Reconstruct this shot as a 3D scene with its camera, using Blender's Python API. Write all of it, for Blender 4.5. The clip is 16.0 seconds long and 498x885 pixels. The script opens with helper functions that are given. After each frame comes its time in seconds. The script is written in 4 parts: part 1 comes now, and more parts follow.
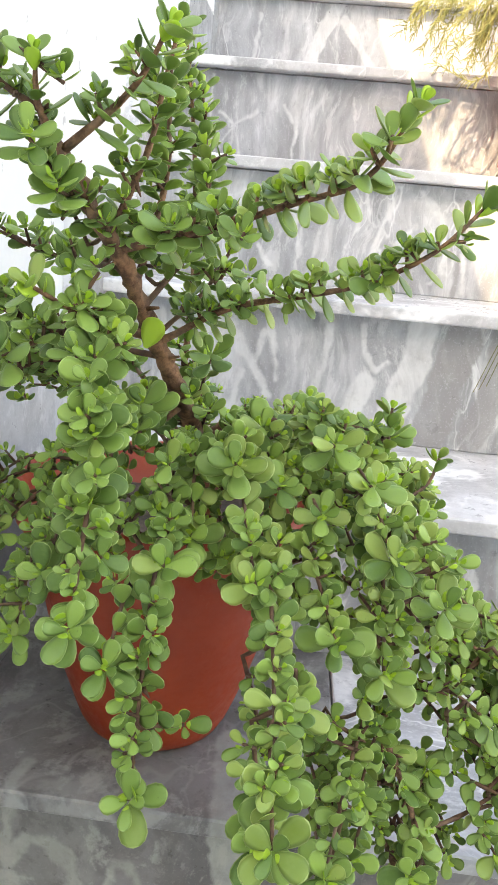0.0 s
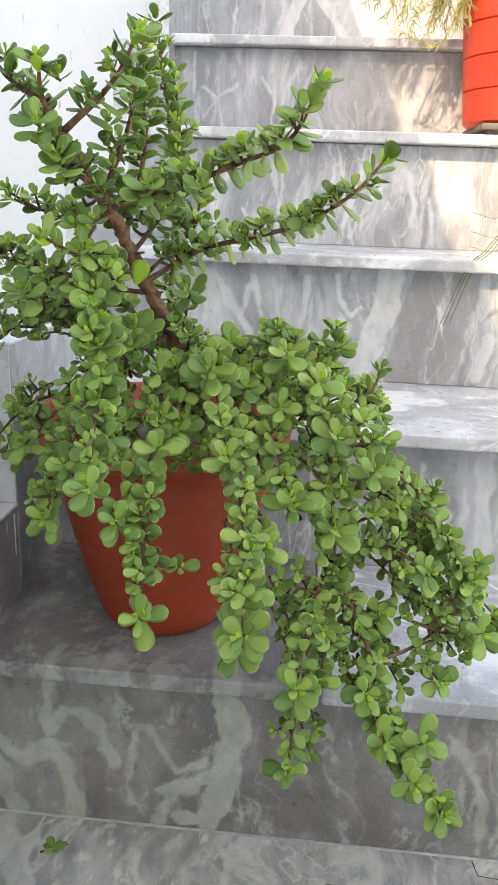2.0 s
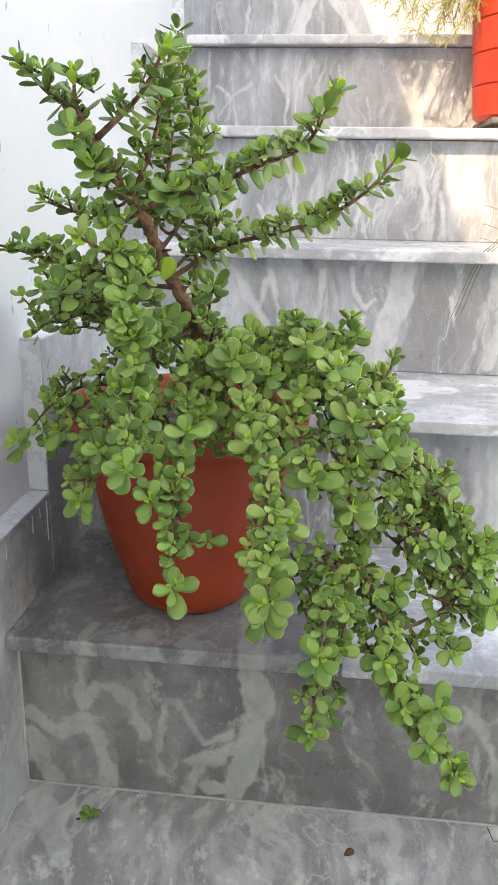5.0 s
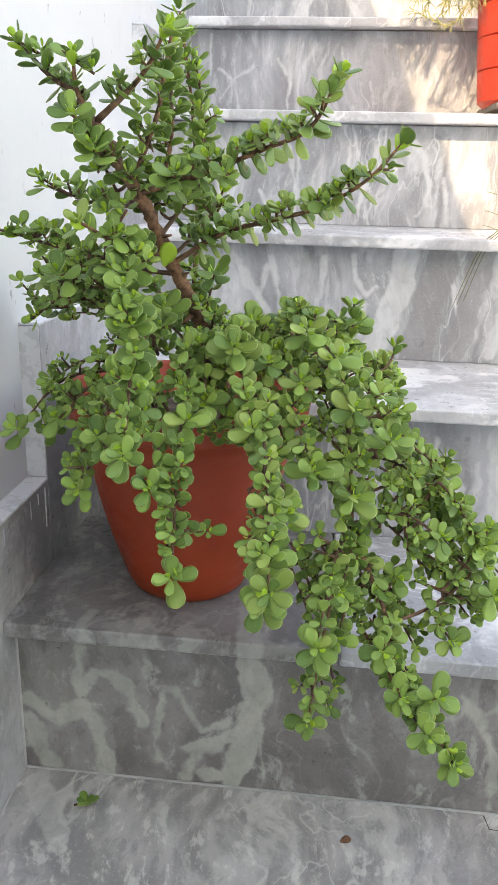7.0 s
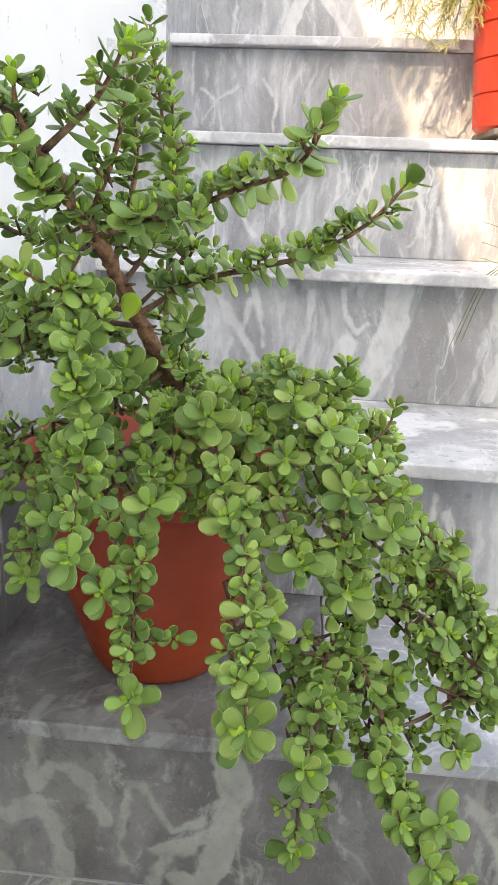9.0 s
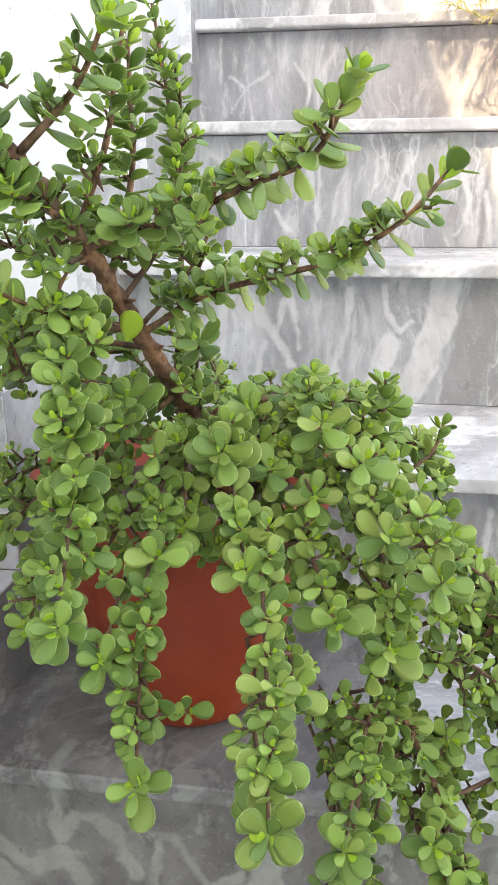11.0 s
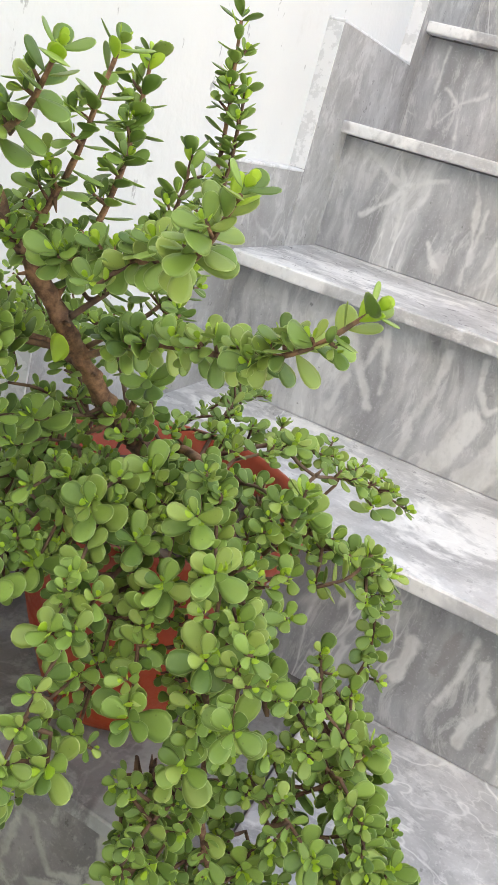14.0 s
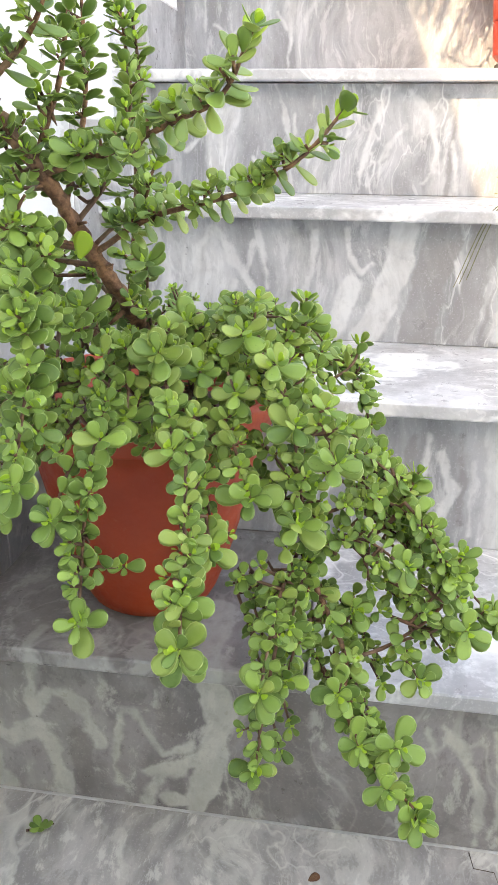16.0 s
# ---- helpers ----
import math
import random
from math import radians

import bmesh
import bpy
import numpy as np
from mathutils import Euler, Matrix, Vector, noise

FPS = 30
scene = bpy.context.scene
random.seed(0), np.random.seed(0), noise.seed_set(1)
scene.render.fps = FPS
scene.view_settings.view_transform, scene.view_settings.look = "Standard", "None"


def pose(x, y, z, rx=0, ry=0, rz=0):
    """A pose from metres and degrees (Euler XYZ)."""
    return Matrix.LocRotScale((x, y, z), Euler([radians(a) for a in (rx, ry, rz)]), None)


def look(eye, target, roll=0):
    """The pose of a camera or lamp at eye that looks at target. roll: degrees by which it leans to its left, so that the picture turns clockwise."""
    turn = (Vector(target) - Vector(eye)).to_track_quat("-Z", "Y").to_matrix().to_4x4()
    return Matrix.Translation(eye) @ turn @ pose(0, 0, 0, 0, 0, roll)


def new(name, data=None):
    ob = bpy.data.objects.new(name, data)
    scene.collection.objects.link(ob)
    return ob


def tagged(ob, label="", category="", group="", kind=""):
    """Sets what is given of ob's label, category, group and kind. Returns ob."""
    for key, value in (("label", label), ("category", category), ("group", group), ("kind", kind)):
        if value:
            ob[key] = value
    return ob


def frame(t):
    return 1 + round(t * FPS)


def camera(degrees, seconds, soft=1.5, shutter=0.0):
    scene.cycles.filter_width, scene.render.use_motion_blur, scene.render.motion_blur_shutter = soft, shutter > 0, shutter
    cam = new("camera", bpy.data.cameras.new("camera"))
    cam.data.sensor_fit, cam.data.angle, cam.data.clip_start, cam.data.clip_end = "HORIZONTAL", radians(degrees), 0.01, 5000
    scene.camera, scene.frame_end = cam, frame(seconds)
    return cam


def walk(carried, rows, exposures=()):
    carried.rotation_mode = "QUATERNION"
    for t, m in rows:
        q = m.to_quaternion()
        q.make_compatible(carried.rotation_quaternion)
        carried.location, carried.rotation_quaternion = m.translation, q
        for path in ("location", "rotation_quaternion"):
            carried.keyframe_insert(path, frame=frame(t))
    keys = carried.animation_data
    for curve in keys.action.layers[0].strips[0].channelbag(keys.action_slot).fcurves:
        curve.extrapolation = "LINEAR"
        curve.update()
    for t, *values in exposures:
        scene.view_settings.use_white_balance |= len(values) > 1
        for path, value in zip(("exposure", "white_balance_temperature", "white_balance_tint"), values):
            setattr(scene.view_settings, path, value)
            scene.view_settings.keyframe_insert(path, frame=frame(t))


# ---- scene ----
cam = camera(35.3, 16.0, soft=0.55)
PATH = [
    (0, (0.262, -0.518, 0.596), (0.182, 1.411, 0.075), 5.3),
    (0.5, (0.272, -0.548, 0.59), (0.114, 1.365, 0.026), 4.6),
    (1, (0.294, -0.58, 0.593), (0.118, 1.335, 0.043), 3.5),
    (1.5, (0.296, -0.611, 0.591), (0.137, 1.297, 0.011), 4.3),
    (2, (0.296, -0.642, 0.587), (0.192, 1.268, 0.001), 2.2),
    (2.5, (0.298, -0.658, 0.589), (0.197, 1.25, -0.004), 0.9),
    (3, (0.294, -0.665, 0.59), (0.164, 1.244, 0.011), 0.5),
    (3.5, (0.291, -0.663, 0.583), (0.164, 1.238, -0.026), 0.6),
    (4, (0.296, -0.673, 0.587), (0.173, 1.232, -0.007), 0.9),
    (4.5, (0.296, -0.679, 0.589), (0.166, 1.223, -0.014), 1.3),
    (4.7, (0.295, -0.68, 0.59), (0.153, 1.223, -0.008), 1.1),
    (6.8, (0.29, -0.679, 0.583), (0.159, 1.223, -0.022), 1.6),
    (7, (0.292, -0.675, 0.59), (0.154, 1.217, -0.042), 1.6),
    (7.5, (0.296, -0.658, 0.595), (0.177, 1.248, 0.003), 2.3),
    (8, (0.29, -0.628, 0.601), (0.165, 1.281, 0.017), 2.9),
    (8.5, (0.29, -0.603, 0.601), (0.172, 1.301, -0.001), 2.7),
    (9, (0.289, -0.58, 0.604), (0.188, 1.328, 0.011), 2.3),
    (9.2, (0.283, -0.574, 0.607), (0.164, 1.331, 0.01), 1.6),
    (11.3, (0.304, -0.495, 0.608), (0.077, 1.394, -0.008), -0.3),
    (11.5, (0.31, -0.482, 0.607), (0.116, 1.416, 0.008), 0.4),
    (12, (0.36, -0.429, 0.608), (0.006, 1.413, -0.086), 4.0),
    (12.5, (0.371, -0.416, 0.609), (-0.173, 1.357, -0.14), 6.9),
    (13, (0.401, -0.389, 0.646), (-0.246, 1.335, -0.137), 10.2),
    (13.5, (0.414, -0.405, 0.652), (-0.272, 1.263, -0.212), 15.0),
    (14, (0.416, -0.431, 0.673), (-0.19, 1.322, -0.075), 16.1),
    (14.5, (0.396, -0.476, 0.659), (-0.167, 1.313, -0.037), 15.3),
    (15, (0.388, -0.522, 0.614), (0.069, 1.316, -0.107), 6.8),
    (15.5, (0.379, -0.564, 0.583), (0.166, 1.258, -0.212), 0.7),
    (16, (0.352, -0.586, 0.6), (0.128, 1.267, -0.118), 0.7),
]
# seconds, stops, white balance
EXPOSURES = [(0, 3.09, 10600, 14), (0.5, 2.83, 10500, 14), (3.5, 2.84, 10300, 15), (7, 2.83, 10300, 15), (9, 2.87, 10500, 15), (11.5, 3.05, 10700, 15), (12, 3.01, 10900, 14), (12.5, 3.16, 11200, 14), (13.5, 3.01, 11700, 14), (14.5, 2.73, 11300, 16), (15, 2.73, 10900, 16), (15.5, 3.07, 10600, 17), (16, 3.15, 10700, 16)]
walk(cam, [(t, look(eye, target, roll)) for t, eye, target, roll in PATH], EXPOSURES)

# ---- light ----
TO_SUN = Vector((-0.455, -1.1, 1.0)).normalized()
ELEV = math.asin(TO_SUN.z)
world = bpy.data.worlds.new("world")
scene.world = world
world.use_nodes = True
wn = world.node_tree
sky = wn.nodes.new("ShaderNodeTexSky")
sky.sky_type, sky.sun_disc = "NISHITA", False
sky.sun_elevation, sky.sun_rotation = ELEV, math.atan2(TO_SUN.x, TO_SUN.y)
wn.links.new(sky.outputs[0], wn.nodes["Background"].inputs[0])
wn.nodes["Background"].inputs[1].default_value = 0.15
sun = new("sun", bpy.data.lights.new("sun", "SUN"))
sun.data.energy, sun.data.angle, sun.data.color = 0.8, radians(0.6), (1.0, 0.93, 0.82)
sun.matrix_world = look(TO_SUN * 20, (0, 0, 0))

H, D, NOSE, THICK = 0.175, 0.235, 0.027, 0.0165
SKEW = 0.03
STEPS, WIDE, TOP, FLOOR = 9, 1.5, 1.81, -0.018


# ---- helpers of this scene ----
def mesh_of(name, bm, material):
    me = bpy.data.meshes.new(name)
    bm.normal_update()
    bm.to_mesh(me)
    bm.free()
    for m in material if isinstance(material, (list, tuple)) else (material,):
        me.materials.append(m)
    return me


def part(name, bm, material, parent, label=""):
    ob = new(name, mesh_of(name, bm, material))
    ob.parent = parent
    return tagged(ob, label)


def smooth(ob, on=True):
    for p in ob.data.polygons:
        p.use_smooth = on
    return ob


def box_into(bm, x0, x1, y0, y1, z0, z1, bevel=0.0, seg=2):
    r = bmesh.ops.create_cube(bm, size=1.0)
    for v in r["verts"]:
        v.co = ((x0 + x1) / 2 + v.co.x * (x1 - x0), (y0 + y1) / 2 + v.co.y * (y1 - y0), (z0 + z1) / 2 + v.co.z * (z1 - z0))
    if bevel:
        es = list({e for v in r["verts"] for e in v.link_edges})
        bmesh.ops.bevel(bm, geom=es, offset=bevel, segments=seg, affect="EDGES", profile=0.6)
    return bm


def box(*a, **k):
    return box_into(bmesh.new(), *a, **k)


def lathe(profile, n=64):
    """A turned body from (radius, height) pairs."""
    bm = bmesh.new()
    rings = [[bm.verts.new((r * math.cos(2 * math.pi * i / n), r * math.sin(2 * math.pi * i / n), z)) for i in range(n)] for r, z in profile]
    for a, b in zip(rings, rings[1:]):
        for i in range(n):
            bm.faces.new((a[i], a[(i + 1) % n], b[(i + 1) % n], b[i]))
    bm.faces.new(list(reversed(rings[0])))
    bm.faces.new(rings[-1])
    return bm


def spline(points, step=0.006):
    """A smooth line through a few points (Catmull-Rom)."""
    p = [Vector(q) for q in points]
    p = [2 * p[0] - p[1]] + p + [2 * p[-1] - p[-2]]
    out = []
    for a, b, c, d in zip(p, p[1:], p[2:], p[3:]):
        n = max(2, int((c - b).length / step))
        for i in range(n):
            t = i / n
            out.append(0.5 * (2 * b + (c - a) * t + (2 * a - 5 * b + 4 * c - d) * t * t + (3 * b - a - 3 * c + d) * t ** 3))
    return out + [p[-2]]


def tube_into(bm, line, r0, r1, n=7, rough=0.0, knot=0.0, rng=None):
    """A tapering stem along a line."""
    prev, side = None, Vector((1, 0, 0))
    last = len(line) - 1
    for i, c in enumerate(line):
        d = (line[min(i + 1, last)] - line[max(i - 1, 0)]).normalized()
        side = side - d * side.dot(d)
        side = (side if side.length > 1e-4 else d.orthogonal()).normalized()
        up = d.cross(side)
        t = i / max(1, last)
        r = r0 + (r1 - r0) * t
        if knot and i % 4 == 0:
            r *= 1 + knot
        ring = []
        for k in range(n):
            a = 2 * math.pi * k / n
            rr = r * (1 + (rough * (rng.random() - 0.5) if rng else 0))
            ring.append(bm.verts.new(c + (side * math.cos(a) + up * math.sin(a)) * rr))
        if prev:
            for k in range(n):
                bm.faces.new((prev[k], prev[(k + 1) % n], ring[(k + 1) % n], ring[k]))
        else:
            bm.faces.new(list(reversed(ring)))
        prev = ring
    bm.faces.new(prev)
    return bm


# ---- materials ----
def material(name, colour=(0.5, 0.5, 0.5), rough=0.6, metal=0.0):
    m = bpy.data.materials.new(name)
    m.use_nodes = True
    b = m.node_tree.nodes["Principled BSDF"]
    b.inputs["Base Color"].default_value = (*colour, 1)
    b.inputs["Roughness"].default_value = rough
    b.inputs["Metallic"].default_value = metal
    return m, m.node_tree, b


def node(nt, kind, **inputs):
    n = nt.nodes.new(kind)
    for k, v in inputs.items():
        key = int(k[1:]) if k[0] == "i" and k[1:].isdigit() else k.replace("_", " ")
        if isinstance(v, bpy.types.NodeSocket):
            nt.links.new(v, n.inputs[key])
        else:
            n.inputs[key].default_value = v
    return n


def calc(nt, op, a, b=0.0, clamp=False):
    n = nt.nodes.new("ShaderNodeMath")
    n.operation, n.use_clamp = op, clamp
    for i, v in enumerate((a, b)):
        if isinstance(v, bpy.types.NodeSocket):
            nt.links.new(v, n.inputs[i])
        else:
            n.inputs[i].default_value = v
    return n.outputs[0]


def blend(nt, fac, a, b, mode="MIX"):
    n = nt.nodes.new("ShaderNodeMix")
    n.data_type, n.blend_type = "RGBA", mode
    for i, v in ((0, fac), (6, a), (7, b)):
        if isinstance(v, bpy.types.NodeSocket):
            nt.links.new(v, n.inputs[i])
        else:
            n.inputs[i].default_value = v if i == 0 else (*v, 1)
    return n.outputs[2]


def ramp(nt, fac, lo, hi, a=0.0, b=1.0):
    n = node(nt, "ShaderNodeMapRange", Value=fac)
    n.interpolation_type = "SMOOTHSTEP"
    for i, v in zip((1, 2, 3, 4), (lo, hi, a, b)):
        n.inputs[i].default_value = v
    return n.outputs[0]


def noise_of(nt, vec, scale, detail=4.0, rough=0.55, warp=0.0):
    n = node(nt, "ShaderNodeTexNoise", Vector=vec, Scale=scale, Detail=detail, Roughness=rough, Distortion=warp)
    return n


def bump(nt, shader, height, strength=0.2, distance=0.002):
    b = node(nt, "ShaderNodeBump", Height=height, Strength=strength, Distance=distance)
    nt.links.new(b.outputs[0], shader.inputs["Normal"])


def shifted(nt, vec, scale, amount, detail=2.0):
    """Coordinates pushed about by a smooth noise."""
    n = noise_of(nt, vec, scale, detail, 0.5).outputs["Color"]
    a = node(nt, "ShaderNodeVectorMath", i0=n, i1=(0.5, 0.5, 0.5))
    a.operation = "SUBTRACT"
    b = node(nt, "ShaderNodeVectorMath", i0=a.outputs[0])
    b.operation = "SCALE"
    b.inputs["Scale"].default_value = amount
    c = node(nt, "ShaderNodeVectorMath", i0=vec, i1=b.outputs[0])
    c.operation = "ADD"
    return c.outputs[0]


def marble(name, dark, mid, light, stretch, seed, bands=(), shades=(), rough=0.32, plane="xz", vein=1.0, patchy=0.3, crisp=0.07, lit=0.75, murk=0.6, speck=0.4, ragged=0.02, even=0.75, pale=0.8):
    """Polished grey marble; stretch: how the streaks run along x, y, z; bands and shades: pale and dark veins as (points, half width)."""
    m, nt, b = material(name, mid, rough)
    tc = nt.nodes.new("ShaderNodeTexCoord").outputs["Object"]
    bent = shifted(nt, tc, 6.0, 0.09)
    mp = node(nt, "ShaderNodeMapping", Vector=bent, Scale=stretch, Rotation=(0, 0.12, 0), Location=(seed * 3.1, seed * 1.7, seed * 2.3)).outputs[0]
    cloud = noise_of(nt, mp, 9.0, 6.0, 0.6).outputs[0]
    col = blend(nt, ramp(nt, cloud, 0.5 - crisp * 2, 0.5 + crisp * 2), dark, mid)
    patch = noise_of(nt, mp, 5.0, 5.0, 0.6, 0.3).outputs[0]
    col = blend(nt, calc(nt, "MULTIPLY", ramp(nt, patch, 0.54, 0.54 + crisp), patchy), col, light)
    fleck = noise_of(nt, mp, 26.0, 6.0, 0.7).outputs[0]
    col = blend(nt, ramp(nt, fleck, 0.53, 0.64, 0.0, speck), col, light)
    col = blend(nt, ramp(nt, fleck, 0.47, 0.36, 0.0, speck * 1.2), col, dark)
    where = ramp(nt, noise_of(nt, mp, 3.0, 2.0).outputs[0], 0.45, 0.6)
    for sc, wd, amt in ((3.5, 0.009, 0.9), (8.0, 0.013, 0.7), (19.0, 0.02, 0.35)):
        r = calc(nt, "ABSOLUTE", calc(nt, "SUBTRACT", noise_of(nt, mp, sc, 3.5, 0.5).outputs[0], 0.5))
        col = blend(nt, calc(nt, "MULTIPLY", calc(nt, "MULTIPLY", ramp(nt, r, wd, 0.0), where), amt * vein), col, light)
    broken = noise_of(nt, tc, 45.0, 5.0, 0.65).outputs[0]
    if bands or shades:
        s = node(nt, "ShaderNodeSeparateXYZ", Vector=shifted(nt, shifted(nt, tc, 11.0, 0.018), 40.0, 0.012, 4.0))
        px, pz = s.outputs[0], s.outputs["XYZ".index(plane[1].upper())]
        swell = calc(nt, "MULTIPLY", calc(nt, "SUBTRACT", noise_of(nt, tc, 22.0, 5.0, 0.6).outputs[0], 0.48), ragged)
        fade = ramp(nt, noise_of(nt, tc, 13.0, 3.0, 0.5).outputs[0], 0.36, 0.54, even, 1.0)
        for group, tone, weight in ((shades, tuple(c * q for c, q in zip(dark, (1.0, 0.95, 0.92))), murk), (bands, blend(nt, ramp(nt, fleck, 0.35, 0.6), tuple(c * 0.85 * pale for c in light), tuple(c * pale for c in light)), lit)):
            field = None
            for pts, half in group:
                for (x0, z0), (x1, z1) in zip(pts, pts[1:]):
                    dx, dz = x1 - x0, z1 - z0
                    ax, az = calc(nt, "SUBTRACT", px, x0), calc(nt, "SUBTRACT", pz, z0)
                    t = calc(nt, "DIVIDE", calc(nt, "ADD", calc(nt, "MULTIPLY", ax, dx), calc(nt, "MULTIPLY", az, dz)), dx * dx + dz * dz, clamp=True)
                    ex, ez = calc(nt, "SUBTRACT", ax, calc(nt, "MULTIPLY", t, dx)), calc(nt, "SUBTRACT", az, calc(nt, "MULTIPLY", t, dz))
                    dist = calc(nt, "SQRT", calc(nt, "ADD", calc(nt, "MULTIPLY", ex, ex), calc(nt, "MULTIPLY", ez, ez)))
                    near = calc(nt, "SUBTRACT", dist, half)
                    field = near if field is None else calc(nt, "MINIMUM", field, near)
            if field is not None:
                inside = ramp(nt, calc(nt, "ADD", field, swell), 0.003, -0.0025)
                col = blend(nt, calc(nt, "MULTIPLY", inside, calc(nt, "MULTIPLY", fade, ramp(nt, broken, 0.3, 0.5, weight * 0.75, weight))), col, tone)
    grime = noise_of(nt, tc, 60.0, 5.0, 0.7).outputs[0]
    col = blend(nt, ramp(nt, grime, 0.52, 0.72, 0.0, 0.3), col, tuple(c * 0.65 for c in mid))
    dots = node(nt, "ShaderNodeTexVoronoi", Vector=shifted(nt, tc, 90.0, 0.012), Scale=60.0)
    few = calc(nt, "GREATER_THAN", node(nt, "ShaderNodeSeparateXYZ", Vector=dots.outputs["Color"]).outputs[0], 0.85)
    col = blend(nt, calc(nt, "MULTIPLY", ramp(nt, dots.outputs["Distance"], 0.14, 0.05), calc(nt, "MULTIPLY", few, 0.25)), col, light)
    rare = calc(nt, "GREATER_THAN", node(nt, "ShaderNodeSeparateXYZ", Vector=dots.outputs["Color"]).outputs[1], 0.88)
    col = blend(nt, calc(nt, "MULTIPLY", ramp(nt, dots.outputs["Distance"], 0.12, 0.05), calc(nt, "MULTIPLY", rare, 0.6)), col, tuple(c * 0.4 for c in dark))
    fine = noise_of(nt, tc, 420.0, 2.0).outputs[0]
    col = blend(nt, ramp(nt, fine, 0.55, 0.75, 0.0, 0.3), col, tuple(c * 1.35 for c in mid))
    nt.links.new(col, b.inputs["Base Color"])
    nt.links.new(ramp(nt, grime, 0.3, 0.7, rough - 0.06, rough + 0.22), b.inputs["Roughness"])
    bump(nt, b, calc(nt, "ADD", grime, calc(nt, "MULTIPLY", fine, 0.4)), 0.12, 0.001)
    return m


GREY_D, GREY_M, GREY_L = (0.255, 0.257, 0.264), (0.425, 0.432, 0.446), (0.79, 0.8, 0.79)
# first riser: darker stone, deepened further for the dimness low down
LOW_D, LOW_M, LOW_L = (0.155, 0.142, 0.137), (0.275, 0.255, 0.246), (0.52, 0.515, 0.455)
# pale and dark veins of the risers, as (points, half width)
LOW_BANDS = (
    (((0.25, 0.132), (0.259, 0.097), (0.251, 0.043), (0.234, -0.015)), 0.0147),
    (((0.075, 0.132), (0.073, 0.092)), 0.0055),
    (((0.078, 0.089), (0.091, 0.109), (0.108, 0.111), (0.125, 0.092), (0.141, 0.056)), 0.0074),
    (((0.021, 0.069), (0.047, 0.05), (0.077, 0.066), (0.091, 0.049), (0.098, 0.011), (0.101, -0.024)), 0.009),
    (((0.019, 0.045), (0.026, 0.014), (0.045, -0.021)), 0.0106),
    (((0.159, 0.008), (0.159, 0.071), (0.164, 0.095), (0.176, 0.095), (0.191, 0.073), (0.205, 0.053), (0.228, 0.062)), 0.0049),
    (((0.19, 0.025), (0.216, 0.037), (0.24, 0.049)), 0.0081),
    (((0.182, -0.011), (0.196, 0.018)), 0.0058),
    (((0.204, -0.003), (0.231, -0.008)), 0.0078),
    (((0.264, 0.057), (0.27, -0.008)), 0.0019),)
LOW_STREAKS = (
    (((0.46, 0.121), (0.484, 0.079), (0.5, 0.027), (0.504, -0.011)), 0.0045),
    (((0.446, 0.113), (0.461, 0.063)), 0.0027),
    (((0.504, 0.12), (0.516, 0.063), (0.516, -0.002)), 0.0045),
    (((0.522, 0.128), (0.534, 0.001)), 0.0056),)
LOW_SHADES = ((((0.31, 0.12), (0.32, 0.02)), 0.03), (((0.12, 0.06), (0.125, 0.0)), 0.012), (((0.205, 0.13), (0.21, 0.085)), 0.012), (((0.39, 0.12), (0.395, 0.0)), 0.02))
BANDS_2 = (
    (((0.454, 0.306), (0.45, 0.261), (0.442, 0.227)), 0.0044),
    (((0.468, 0.288), (0.484, 0.243), (0.472, 0.201)), 0.0076),
    (((0.503, 0.277), (0.507, 0.19)), 0.0032),
    (((0.523, 0.316), (0.534, 0.177)), 0.0095),
    (((0.4, 0.278), (0.395, 0.23)), 0.0069),)
BANDS_3 = (
    (((0.423, 0.5), (0.422, 0.463), (0.407, 0.421), (0.394, 0.384), (0.379, 0.358)), 0.0181),
    (((0.358, 0.426), (0.344, 0.383), (0.334, 0.356)), 0.0122),
    (((0.309, 0.488), (0.305, 0.439), (0.295, 0.403), (0.293, 0.358)), 0.0045),
    (((0.348, 0.495), (0.353, 0.461), (0.37, 0.441), (0.384, 0.452)), 0.003),
    (((0.149, 0.413), (0.154, 0.47), (0.172, 0.49), (0.188, 0.478), (0.202, 0.45), (0.221, 0.43), (0.239, 0.394)), 0.0054),
    (((0.235, 0.486), (0.243, 0.452), (0.247, 0.416)), 0.0038),
    (((0.228, 0.472), (0.221, 0.437)), 0.003),
    (((0.096, 0.49), (0.105, 0.455), (0.111, 0.419)), 0.0054),
    (((0.132, 0.47), (0.135, 0.434)), 0.0023),
    (((0.206, 0.422), (0.194, 0.377)), 0.0038),
    (((0.564, 0.419), (0.552, 0.364)), 0.01),)
